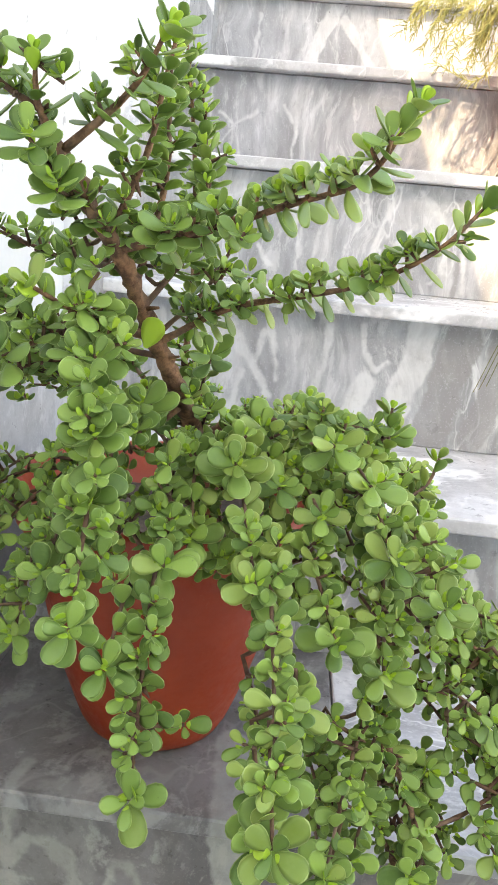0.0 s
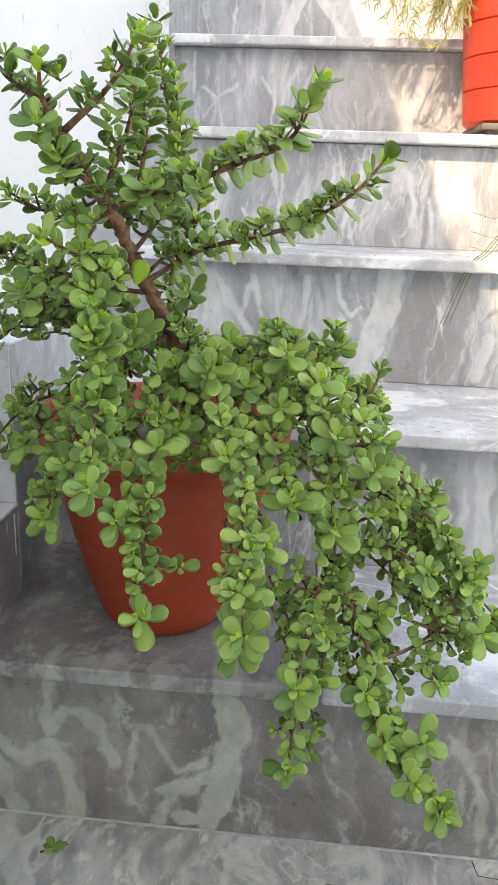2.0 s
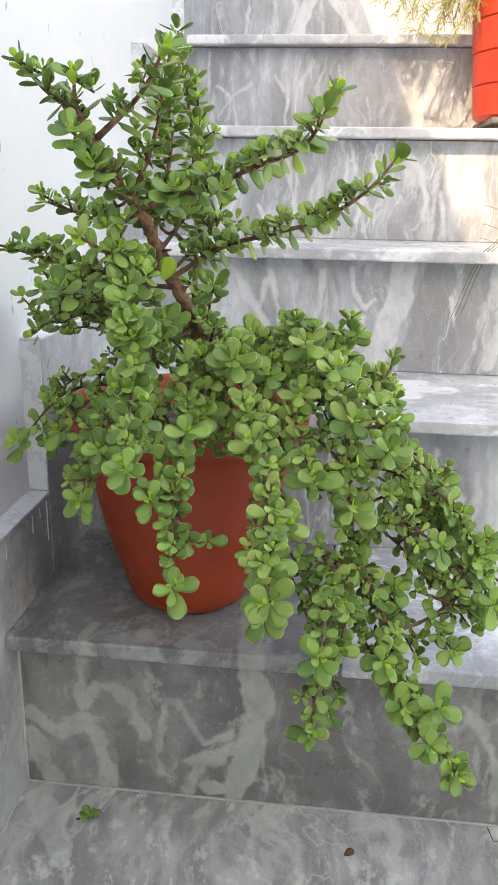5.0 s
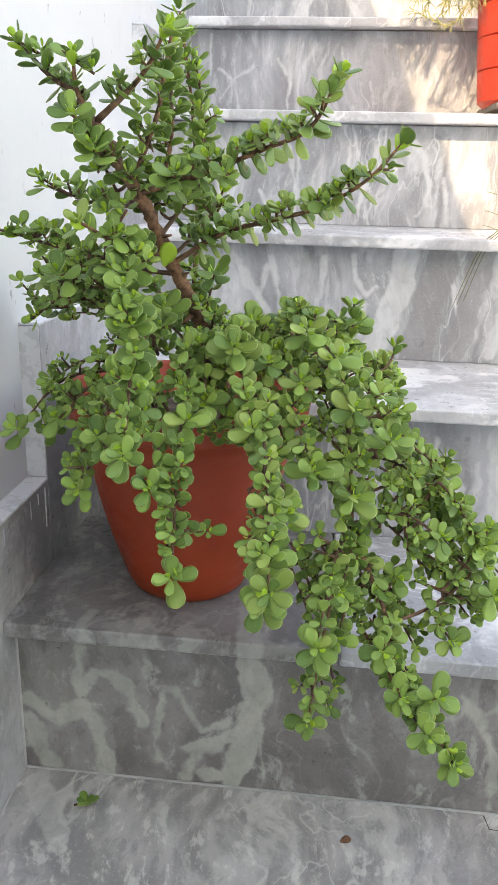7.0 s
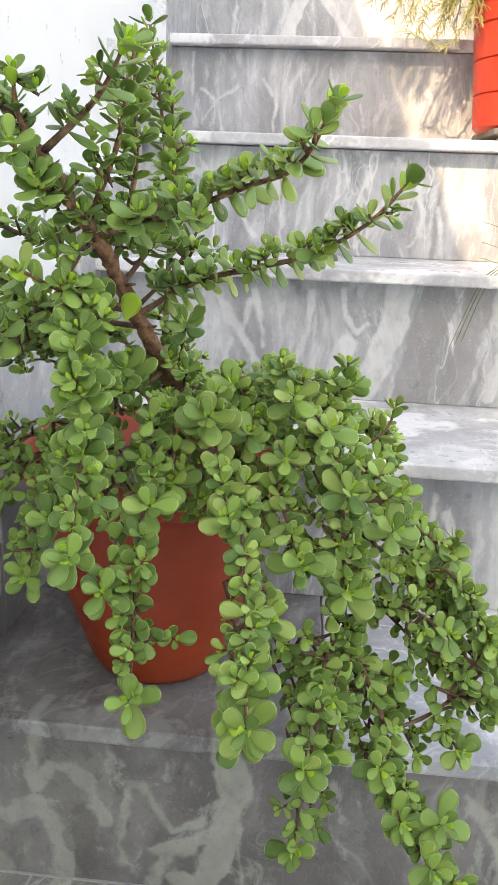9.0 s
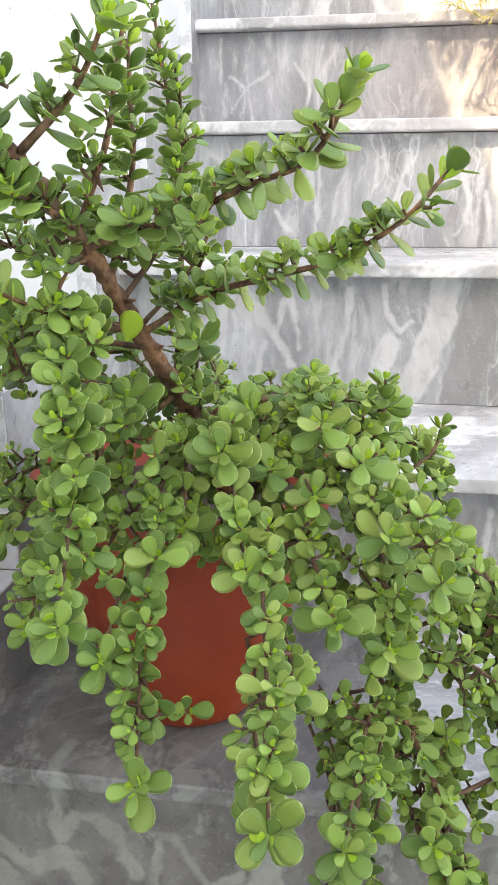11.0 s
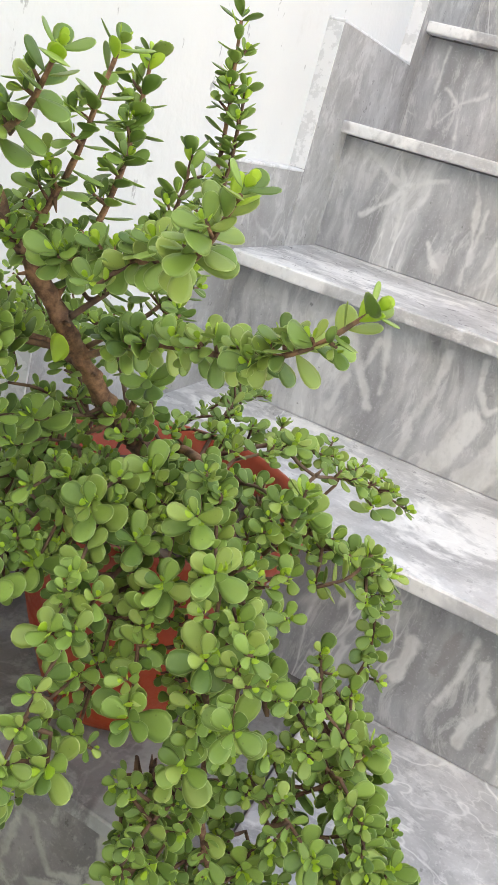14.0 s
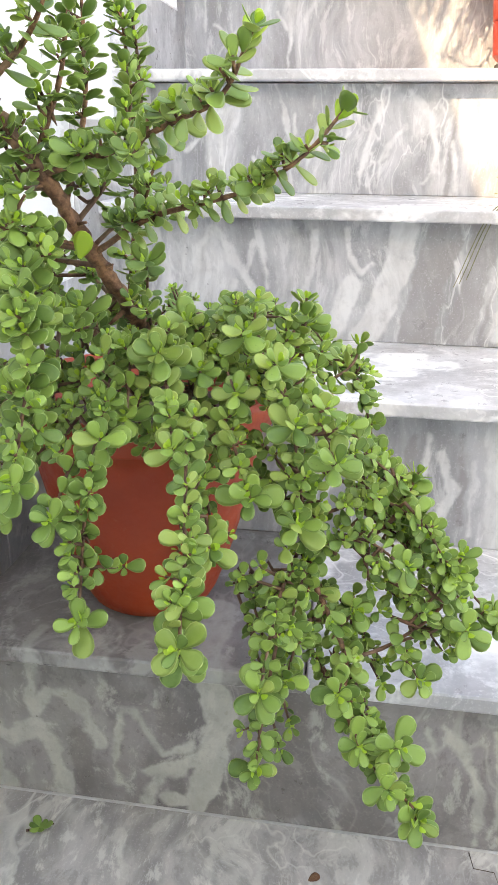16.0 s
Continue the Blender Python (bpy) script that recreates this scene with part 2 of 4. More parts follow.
BANDS_4 = (
    (((0.037, 0.63), (0.034, 0.544)), 0.0021),
    (((0.345, 0.676), (0.34, 0.61), (0.329, 0.587)), 0.0021),
    (((0.26, 0.639), (0.254, 0.539)), 0.0028),
    (((0.289, 0.661), (0.28, 0.539)), 0.0014),
    (((0.398, 0.662), (0.375, 0.61), (0.366, 0.572), (0.365, 0.533)), 0.0034),
    (((0.434, 0.669), (0.465, 0.633), (0.476, 0.596), (0.475, 0.565)), 0.0048),
    (((0.429, 0.625), (0.403, 0.595), (0.392, 0.572), (0.395, 0.533)), 0.0028),
    (((0.479, 0.573), (0.461, 0.542)), 0.0021),
    (((0.5, 0.604), (0.511, 0.535)), 0.0034),
    (((0.08, 0.67), (0.114, 0.648), (0.14, 0.632), (0.153, 0.572)), 0.0032),
    (((0.091, 0.586), (0.125, 0.616), (0.142, 0.64), (0.193, 0.658)), 0.0025),
    (((0.127, 0.67), (0.136, 0.638)), 0.0019),
    (((0.198, 0.577), (0.216, 0.551)), 0.0037),
    (((0.231, 0.68), (0.259, 0.572)), 0.0032),)
BANDS_5 = (
    (((0.1, 0.789), (0.13, 0.769), (0.135, 0.721)), 0.0028),
    (((0.119, 0.767), (0.162, 0.797)), 0.0021),
    (((0.122, 0.764), (0.104, 0.737)), 0.0021),
    (((0.208, 0.809), (0.223, 0.781)), 0.0021),
    (((0.082, 0.848), (0.083, 0.779)), 0.0014),
    (((0.23, 0.838), (0.229, 0.719)), 0.0014),
    (((0.326, 0.828), (0.333, 0.76)), 0.0014),)
BANDS_6 = (
    (((0.286, 1.035), (0.238, 0.918)), 0.0122),
    (((0.301, 1.003), (0.332, 0.961), (0.37, 0.912)), 0.0095),
    (((0.022, 1.027), (0.041, 0.941)), 0.0082),
    (((0.136, 1.005), (0.13, 0.918)), 0.0041),)
RISER_BANDS = {2: BANDS_2, 3: BANDS_3, 4: BANDS_4, 5: BANDS_5, 6: BANDS_6}
RISER_SHADES = {2: ((((0.435, 0.305), (0.428, 0.26)), 0.0056), (((0.488, 0.308), (0.496, 0.203)), 0.005)),
                3: ((((0.475, 0.495), (0.459, 0.443), (0.448, 0.364)), 0.0227), (((0.525, 0.499), (0.519, 0.438), (0.498, 0.366)), 0.0183), (((0.565, 0.457), (0.552, 0.443), (0.537, 0.407), (0.531, 0.364)), 0.0015)),
                4: ((((0.5, 0.66), (0.497, 0.52)), 0.004),)}
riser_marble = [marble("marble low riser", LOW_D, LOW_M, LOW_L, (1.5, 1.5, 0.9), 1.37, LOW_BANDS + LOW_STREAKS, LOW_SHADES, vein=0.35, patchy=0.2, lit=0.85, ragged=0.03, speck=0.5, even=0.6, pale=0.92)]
riser_marble += [marble(f"marble riser {k}", GREY_D, GREY_M, GREY_L, (2.3, 2.3, 0.5), k * 1.37, RISER_BANDS.get(k, ()), RISER_SHADES.get(k, ()), patchy=0.3, vein=0.65, crisp=0.08, murk=0.85, speck=0.3, lit=0.88) for k in range(2, STEPS + 1)]
tread_marble = marble("marble tread", (0.37, 0.367, 0.37), (0.56, 0.56, 0.565), (0.87, 0.865, 0.85), (1.1, 1.6, 1.0), 4.4, vein=1.0, patchy=0.75, rough=0.3)
# left slab of the first tread, with the shade behind the pot in its colour
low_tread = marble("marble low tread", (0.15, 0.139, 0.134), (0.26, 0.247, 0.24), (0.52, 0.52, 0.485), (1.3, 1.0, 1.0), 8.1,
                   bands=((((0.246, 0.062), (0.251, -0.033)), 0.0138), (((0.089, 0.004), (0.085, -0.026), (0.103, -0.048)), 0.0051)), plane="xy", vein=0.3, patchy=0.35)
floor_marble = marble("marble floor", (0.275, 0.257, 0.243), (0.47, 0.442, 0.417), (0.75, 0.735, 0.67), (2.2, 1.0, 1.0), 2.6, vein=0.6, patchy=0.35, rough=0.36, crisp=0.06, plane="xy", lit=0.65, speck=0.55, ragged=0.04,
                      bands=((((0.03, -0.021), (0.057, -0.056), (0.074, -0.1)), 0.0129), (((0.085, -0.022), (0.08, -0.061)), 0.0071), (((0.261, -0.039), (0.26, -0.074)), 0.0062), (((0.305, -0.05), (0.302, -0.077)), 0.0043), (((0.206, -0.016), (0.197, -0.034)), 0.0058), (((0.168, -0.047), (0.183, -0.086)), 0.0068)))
skirt_marble = marble("marble skirting", (0.28, 0.275, 0.275), (0.42, 0.42, 0.425), (0.7, 0.7, 0.7), (1.0, 1.0, 0.7), 6.2, vein=0.4)


def grout_material():
    m, nt, b = material("grout", (0.55, 0.54, 0.52), 0.9)
    tc = nt.nodes.new("ShaderNodeTexCoord").outputs["Object"]
    nt.links.new(blend(nt, noise_of(nt, tc, 50.0).outputs[0], (0.3, 0.29, 0.28), (0.75, 0.74, 0.72)), b.inputs["Base Color"])
    return m


def paint_material():
    m, nt, b = material("white wall paint", (0.8, 0.81, 0.82), 0.6)
    tc = nt.nodes.new("ShaderNodeTexCoord").outputs["Object"]
    big = noise_of(nt, tc, 3.0, 4.0).outputs[0]
    col = blend(nt, ramp(nt, big, 0.3, 0.7), (0.66, 0.675, 0.68), (0.72, 0.725, 0.72))
    tall = node(nt, "ShaderNodeMapping", Vector=tc, Scale=(1.0, 24.0, 11.0)).outputs[0]
    scuff = noise_of(nt, tall, 1.6, 5.0, 0.65).outputs[0]
    col = blend(nt, ramp(nt, scuff, 0.64, 0.67, 0.0, 0.7), col, (0.3, 0.3, 0.3))
    dirt = noise_of(nt, tc, 14.0, 5.0, 0.7).outputs[0]
    col = blend(nt, ramp(nt, dirt, 0.58, 0.75, 0.0, 0.25), col, (0.5, 0.5, 0.48))
    nt.links.new(col, b.inputs["Base Color"])
    bump(nt, b, calc(nt, "ADD", noise_of(nt, tc, 120.0, 3.0).outputs[0], big), 0.25, 0.002)
    return m


def worn_paint_material():
    m, nt, b = material("worn white paint", (0.75, 0.75, 0.74), 0.65)
    tc = nt.nodes.new("ShaderNodeTexCoord").outputs["Object"]
    flakes = noise_of(nt, tc, 55.0, 5.0, 0.7).outputs[0]
    col = blend(nt, ramp(nt, flakes, 0.5, 0.56), (0.7, 0.705, 0.71), (0.58, 0.585, 0.59))
    nt.links.new(col, b.inputs["Base Color"])
    bump(nt, b, flakes, 0.3, 0.001)
    return m


def plastic_material(name, colour, pale, rough):
    m, nt, b = material(name, colour, rough)
    tc = nt.nodes.new("ShaderNodeTexCoord").outputs["Object"]
    big = noise_of(nt, tc, 9.0, 5.0, 0.65).outputs[0]
    col = blend(nt, ramp(nt, big, 0.35, 0.75), colour, pale)
    dust = noise_of(nt, tc, 70.0, 4.0, 0.7).outputs[0]
    col = blend(nt, ramp(nt, dust, 0.6, 0.8, 0.0, 0.18), col, (0.4, 0.24, 0.17))
    nt.links.new(col, b.inputs["Base Color"])
    nt.links.new(ramp(nt, dust, 0.3, 0.7, rough - 0.08, rough + 0.15), b.inputs["Roughness"])
    bump(nt, b, dust, 0.1, 0.001)
    return m


def leaf_material(name, low, high, margin, under):
    m, nt, b = material(name, low, 0.42)
    uv = node(nt, "ShaderNodeSeparateXYZ", Vector=nt.nodes.new("ShaderNodeTexCoord").outputs["UV"])
    rnd = nt.nodes.new("ShaderNodeObjectInfo").outputs["Random"]
    isl = nt.nodes.new("ShaderNodeNewGeometry").outputs["Random Per Island"]
    r = calc(nt, "FRACT", calc(nt, "ADD", rnd, calc(nt, "MULTIPLY", isl, 7.3)))
    pos = nt.nodes.new("ShaderNodeNewGeometry").outputs["Position"]
    col = blend(nt, r, low, high)
    mott = noise_of(nt, pos, 160.0, 4.0, 0.65).outputs[0]
    col = blend(nt, ramp(nt, mott, 0.4, 0.8, 0.0, 0.35), col, under)
    col = blend(nt, ramp(nt, uv.outputs[0], 0.84, 0.95, 0.0, 0.6), col, margin)
    spots = node(nt, "ShaderNodeTexVoronoi", Vector=pos, Scale=150.0).outputs[0]
    col = blend(nt, ramp(nt, spots, 0.1, 0.04, 0.0, 0.4), col, (0.09, 0.1, 0.03))
    nt.links.new(col, b.inputs["Base Color"])
    nt.links.new(ramp(nt, mott, 0.3, 0.7, 0.36, 0.55), b.inputs["Roughness"])
    b.inputs["Specular IOR Level"].default_value = 0.45
    bump(nt, b, mott, 0.12, 0.0006)
    thin = node(nt, "ShaderNodeBsdfTranslucent", Color=col)
    both = nt.nodes.new("ShaderNodeMixShader")
    both.inputs[0].default_value = 0.08
    nt.links.new(b.outputs[0], both.inputs[1])
    nt.links.new(thin.outputs[0], both.inputs[2])
    nt.links.new(both.outputs[0], nt.nodes["Material Output"].inputs[0])
    return m


def bark_material(name, dark, light):
    m, nt, b = material(name, dark, 0.75)
    tc = nt.nodes.new("ShaderNodeTexCoord").outputs["Object"]
    n1 = noise_of(nt, tc, 130.0, 5.0, 0.7).outputs[0]
    n2 = noise_of(nt, tc, 30.0, 3.0).outputs[0]
    col = blend(nt, ramp(nt, n1, 0.35, 0.7), dark, light)
    col = blend(nt, ramp(nt, n2, 0.5, 0.7, 0.0, 0.4), col, (0.3, 0.21, 0.15))
    nt.links.new(col, b.inputs["Base Color"])
    bump(nt, b, calc(nt, "ADD", n1, n2), 0.6, 0.002)
    return m


grout = grout_material()
paint = paint_material()
worn_paint = worn_paint_material()
terracotta = plastic_material("terracotta plastic", (0.31, 0.032, 0.007), (0.42, 0.052, 0.012), 0.48)
bright_red = plastic_material("red plastic", (0.48, 0.036, 0.015), (0.58, 0.058, 0.027), 0.45)
grey_plastic = plastic_material("grey plastic", (0.1, 0.095, 0.085), (0.15, 0.14, 0.125), 0.6)
# wide tone range: shading between leaves is partly put into their colour
leaf_old = leaf_material("mature leaf", (0.083, 0.168, 0.031), (0.278, 0.432, 0.09), (0.47, 0.6, 0.23), (0.21, 0.325, 0.09))
# yellower leaves, also paler to stand in for the right side's stronger light
leaf_yellow_lit = leaf_material("yellowed and lit leaf", (0.175, 0.27, 0.05), (0.35, 0.465, 0.11), (0.54, 0.63, 0.25), (0.28, 0.37, 0.115))
leaf_young = leaf_material("young leaf", (0.3, 0.5, 0.045), (0.42, 0.62, 0.065), (0.5, 0.66, 0.13), (0.36, 0.52, 0.08))
bark = bark_material("brown bark", (0.095, 0.04, 0.022), (0.36, 0.175, 0.095))
young_bark = bark_material("reddish young stem", (0.09, 0.042, 0.025), (0.19, 0.095, 0.05))
soil = bark_material("dark potting soil", (0.035, 0.024, 0.016), (0.09, 0.06, 0.04))
dry = bark_material("dry brown leaf", (0.16, 0.06, 0.03), (0.25, 0.11, 0.05))
fern_green = bark_material("yellowish green twig", (0.27, 0.27, 0.08), (0.42, 0.4, 0.17))
blade_green = bark_material("olive grass blade", (0.09, 0.1, 0.03), (0.2, 0.2, 0.08))


# ---- structure: floor, steps, wall ----
def skewed(bm):
    """The flight stands square to the side wall, not to the axes."""
    for v in bm.verts:
        v.co.y -= SKEW * v.co.x
    return bm


def slope(y):
    """How far the skirting's face stands in from x = 0 along the flight."""
    return 0.01 + 0.038 * y


floor = tagged(new("floor"), "grey veined polished marble floor at the foot of the steps", "floor", kind="structure")
part("bed", box(-0.3, 4.0, -1.7, 0.1, -0.2, FLOOR - 0.0025), grout, floor)
TILE = 0.62
for i in range(6):
    for j in range(3):
        x0, y1 = -0.02 + i * TILE, -0.001 - j * TILE
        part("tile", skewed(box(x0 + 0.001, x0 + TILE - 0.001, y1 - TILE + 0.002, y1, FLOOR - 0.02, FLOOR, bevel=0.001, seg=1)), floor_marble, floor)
tagged(new("ground", mesh_of("ground", box(-300, 300, -300, 300, -0.6, -0.22), grout)), "plain pale ground around the house", "ground", kind="structure")

stairs = tagged(new("staircase"), "grey and white veined marble staircase with thin nosings", "staircase", kind="structure")
core = bmesh.new()
for k in range(1, STEPS + 1):
    box_into(core, -0.1, WIDE, (k - 1) * D + 0.016, STEPS * D + 0.6, (k - 1) * H - 0.02 if k > 1 else -0.2, k * H - THICK - 0.002)
part("core", skewed(core), grout, stairs, "mortar core of the steps")
for k in range(1, STEPS + 1):
    y = (k - 1) * D
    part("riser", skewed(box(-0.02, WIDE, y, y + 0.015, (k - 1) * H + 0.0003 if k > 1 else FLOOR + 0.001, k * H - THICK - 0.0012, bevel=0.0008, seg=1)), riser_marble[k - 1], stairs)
    deep = D + (0.6 if k == STEPS else 0)
    # first tread splits at an invented joint: left coloured for shade, right for sheen
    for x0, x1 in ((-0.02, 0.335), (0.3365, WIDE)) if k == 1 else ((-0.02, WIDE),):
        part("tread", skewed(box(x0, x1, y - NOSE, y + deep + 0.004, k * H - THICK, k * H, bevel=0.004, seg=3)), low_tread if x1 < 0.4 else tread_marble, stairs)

wall = tagged(new("wall_west"), "white painted side wall with scuffs beside the steps", "wall", kind="structure")
wb = box(-0.25, -0.022, -2.2, 3.2, -0.2, TOP)
for v in wb.verts:
    v.co.x += slope(v.co.y)
part("painted_wall", wb, paint, wall)
skirting = tagged(new("baseboard"), "stepped grey marble skirting along the white wall", "skirting", kind="structure")
FRONT = [-2.2, -0.12, 0.11, 0.36, 0.59, 0.885, 1.12, 1.35, 1.59, 1.82, 3.2]
RISE = [0.1, 0.1, 0.095, 0.1, 0.106, 0.11, 0.12, 0.12, 0.12, 0.12]
for k in range(STEPS + 1):
    b = box(-0.024, 0.0, FRONT[k], FRONT[k + 1], (k - 1) * H - 0.05 if k else -0.1, k * H + RISE[k], bevel=0.002, seg=2)
    for v in b.verts:
        v.co.x += slope(v.co.y) - 0.0005 * (k % 2)
    part("panel", b, skirt_marble, skirting)
    if k:
        edge = bmesh.new()
        box_into(edge, -0.0225, 0.0006, FRONT[k] - 0.0015, FRONT[k + 1] - 0.002, k * H + RISE[k] - 0.002, k * H + RISE[k] + 0.0015, bevel=0.0008, seg=1)
        box_into(edge, -0.0225, -0.001, FRONT[k] - 0.002, FRONT[k] + 0.001, (k - 1) * H + RISE[k - 1] + 0.002, k * H + RISE[k] - 0.0025)
        for v in edge.verts:
            v.co.x += slope(v.co.y)
        part("paint_edge", edge, worn_paint, skirting, "white paint smeared over the skirting's edge")
drips = bmesh.new()
for y, top, low, r in ((0.057, 0.268, 0.248, 0.0006), (0.098, 0.268, 0.222, 0.0008), (0.078, 0.268, 0.256, 0.0006), (-0.01, 0.268, 0.25, 0.0006)):
    tube_into(drips, [Vector((slope(y) + 0.0002, y, top)), Vector((slope(y) + 0.0002, y + 0.0006, (top + low) / 2)), Vector((slope(y) + 0.0002, y, low))], r, r * 0.8, 6)
part("paint_drips", drips, worn_paint, skirting, "thin dried drips of white paint")
# white mortar lines where floor, riser and skirting meet
joint = bmesh.new()
box_into(joint, 0.012, WIDE, -0.0018, 0.001, FLOOR - 0.002, FLOOR + 0.0007)
box_into(joint, 0.0085, 0.0105, -1.2, -0.003, FLOOR - 0.002, FLOOR + 0.0007)
box_into(joint, 0.0095, 0.0115, -0.0012, 0.001, FLOOR, H - THICK)
tagged(new("trim", mesh_of("trim", skewed(joint), grout)), "thin white mortar lines at the foot of the first riser", "mortar joint", kind="structure")

# unseen wall, added to block low sky light so the lower left darkens
back = tagged(new("south_light_block", mesh_of("south_light_block", box(-0.3, 4.0, -1.9, -1.65, -0.2, 2.2), paint)), "plain white unseen wall, added to hold back light from behind the camera", "wall", kind="structure")


# ---- the jade plant and its pot ----
POT = Vector((0.174, 0.09, H))


def pot_profile():
    return [(0.05, 0.0), (0.056, 0.001), (0.061, 0.005), (0.066, 0.014), (0.0725, 0.032), (0.0805, 0.056), (0.0875, 0.08), (0.094, 0.105), (0.1005, 0.135), (0.107, 0.165), (0.1105, 0.186),
            (0.1185, 0.188), (0.1215, 0.191), (0.1255, 0.212), (0.124, 0.2165), (0.119, 0.217), (0.1155, 0.213), (0.106, 0.172), (0.095, 0.17)]


def flower_pot():
    pot = tagged(new("plant_pot"), "round terracotta-red plastic plant pot on the marble step", "plant pot")
    pot.location = POT
    smooth(part("body", lathe(pot_profile()), terracotta, pot))
    bm = bmesh.new()
    bmesh.ops.create_circle(bm, cap_ends=True, segments=40, radius=0.106)
    bmesh.ops.subdivide_edges(bm, edges=bm.edges[:], cuts=2)
    rng = random.Random(4)
    for v in bm.verts:
        v.co.z = 0.18 + rng.uniform(-0.003, 0.004)
    part("soil", bm, soil, pot, "dark dry potting soil")
    return pot


flower_pot()


def leaf_shape():
    """One fleshy obovate leaf of length 1 along x, upper face up. Gives vertices, faces and the margin coordinate."""
    stations = ((0.0, 0.06, 0.03), (0.12, 0.135, 0.045), (0.3, 0.24, 0.052), (0.5, 0.315, 0.054), (0.7, 0.335, 0.05), (0.86, 0.275, 0.04), (0.96, 0.15, 0.026))
    verts, marg, faces = [], [], []
    for s, w, th in stations:
        lift = 0.1 * s * s
        for j in (-1.0, -0.55, 0.0, 0.55, 1.0):
            k = 1 - j * j
            verts.append((s, w * j, lift + th * k * 0.75 + 0.03 * j * j * w / 0.36))
            marg.append(abs(j) * 0.96 if s < 0.9 else 0.9)
        for j in (0.5, 0.0, -0.5):
            verts.append((s, w * j, lift - th * (1 - j * j) * 1.1 + 0.02))
            marg.append(0.45)
    n = 8
    for i in range(len(stations) - 1):
        a, b = i * n, (i + 1) * n
        for j in range(n):
            faces.append((a + j, b + j, b + (j + 1) % n, a + (j + 1) % n))
    tip = len(verts)
    verts.append((1.0, 0.0, 0.1))
    marg.append(0.96)
    a = (len(stations) - 1) * n
    for j in range(n):
        faces.append((a + j, tip, a + (j + 1) % n))
    return np.array(verts), faces, np.array(marg)


LEAF_V, LEAF_F, LEAF_M = leaf_shape()


def leaf_mesh(name, matrices, mat):
    """A mesh of one or more leaves."""
    nv = len(LEAF_V)
    hom = np.c_[LEAF_V, np.ones(nv)]
    vs = np.concatenate([hom @ np.array(m).T[:, :3] for m in matrices])
    fs = [tuple(i + k * nv for i in f) for k in range(len(matrices)) for f in LEAF_F]
    me = bpy.data.meshes.new(name)
    me.from_pydata(vs.tolist(), [], fs)
    uv = me.uv_layers.new(name="margin")
    loops = np.empty(len(me.loops), dtype=np.int32)
    me.loops.foreach_get("vertex_index", loops)
    data = np.zeros((len(loops), 2), dtype=np.float32)
    data[:, 0] = LEAF_M[loops % nv]
    data[:, 1] = LEAF_V[loops % nv, 0]
    uv.data.foreach_set("uv", data.ravel())
    me.polygons.foreach_set("use_smooth", [True] * len(me.polygons))
    me.materials.append(mat)
    me.update()
    return me


rng = random.Random(11)
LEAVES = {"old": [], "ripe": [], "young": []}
TONE = {"old": leaf_old, "ripe": leaf_yellow_lit, "young": leaf_young}


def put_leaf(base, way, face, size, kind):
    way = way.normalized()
    # picked more often on the right, which catches more light
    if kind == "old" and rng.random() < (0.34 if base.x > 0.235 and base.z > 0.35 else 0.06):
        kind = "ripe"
    face = (face - way * face.dot(way)).normalized()
    side = face.cross(way)
    m = Matrix((way, side, face)).transposed().to_4x4()
    wide = rng.uniform(0.86, 1.14)
    LEAVES[kind].append(Matrix.Translation(base) @ m @ Matrix.Diagonal((size, size * wide, size * 1.15, 1)))


HEART = Vector((0.2, 0.06, 0.34))
# leaf faces lean up to the light and towards the camera's side, to fit its view
FACE_AIM = Vector((0.0, -0.55, 0.8))


def jitter(a):
    return Vector((rng.uniform(-a, a), rng.uniform(-a, a), rng.uniform(-a, a)))


def pair(c, d, turn, ang, size, kind, bias, wild=0.12, drop=0.0, droop=0.0):
    """Two opposite leaves at a node; droop: how far they hang."""
    o = Matrix.Rotation(turn, 3, d) @ d.orthogonal().normalized()
    for sgn in (1, -1):
        if rng.random() < drop:
            continue
        out = o * sgn
        a = radians(ang + rng.uniform(-9, 9))
        way = d * math.cos(a) + out * math.sin(a) + jitter(wild) - Vector((0, 0, droop * (1 - abs(out.z))))
        face = d * math.sin(a) - out * math.cos(a) + FACE_AIM * bias + jitter(wild)
        put_leaf(c + out * 0.0011, way, face, size * rng.uniform(0.78, 1.14), kind)


def rosette(c, d, size, pairs=4, bias=0.35):
    """The end of a shoot: a small bright pair in a cross of full leaves."""
    turn = rng.uniform(0, math.pi)
    steps = ((0.4, 26, 0.0), (0.7, 54, 0.0014), (0.94, 70, 0.004), (1.08, 80, 0.0075), (1.14, 86, 0.012))
    for i, (grow, ang, back) in enumerate(steps[:pairs]):
        pair(c - d * back, d, turn, ang, size * grow, "young" if i == 0 else "old", bias, wild=0.1)
        turn += math.pi / 2 + rng.uniform(-0.4, 0.4)


def walk_along(line, start, stop, gap):
    """Places and directions from the end of a line backwards."""
    lengths = [0.0]
    for a, b in zip(line, line[1:]):
        lengths.append(lengths[-1] + (b - a).length)
    s = lengths[-1] - stop
    while s > start * lengths[-1]:
        k = max(1, min(len(line) - 1, next((j for j, q in enumerate(lengths) if q >= s), len(line) - 1)))
        t = (s - lengths[k - 1]) / max(1e-6, lengths[k] - lengths[k - 1])
        yield line[k - 1].lerp(line[k], t), (line[k] - line[k - 1]).normalized()
        s -= gap * rng.uniform(0.82, 1.2)


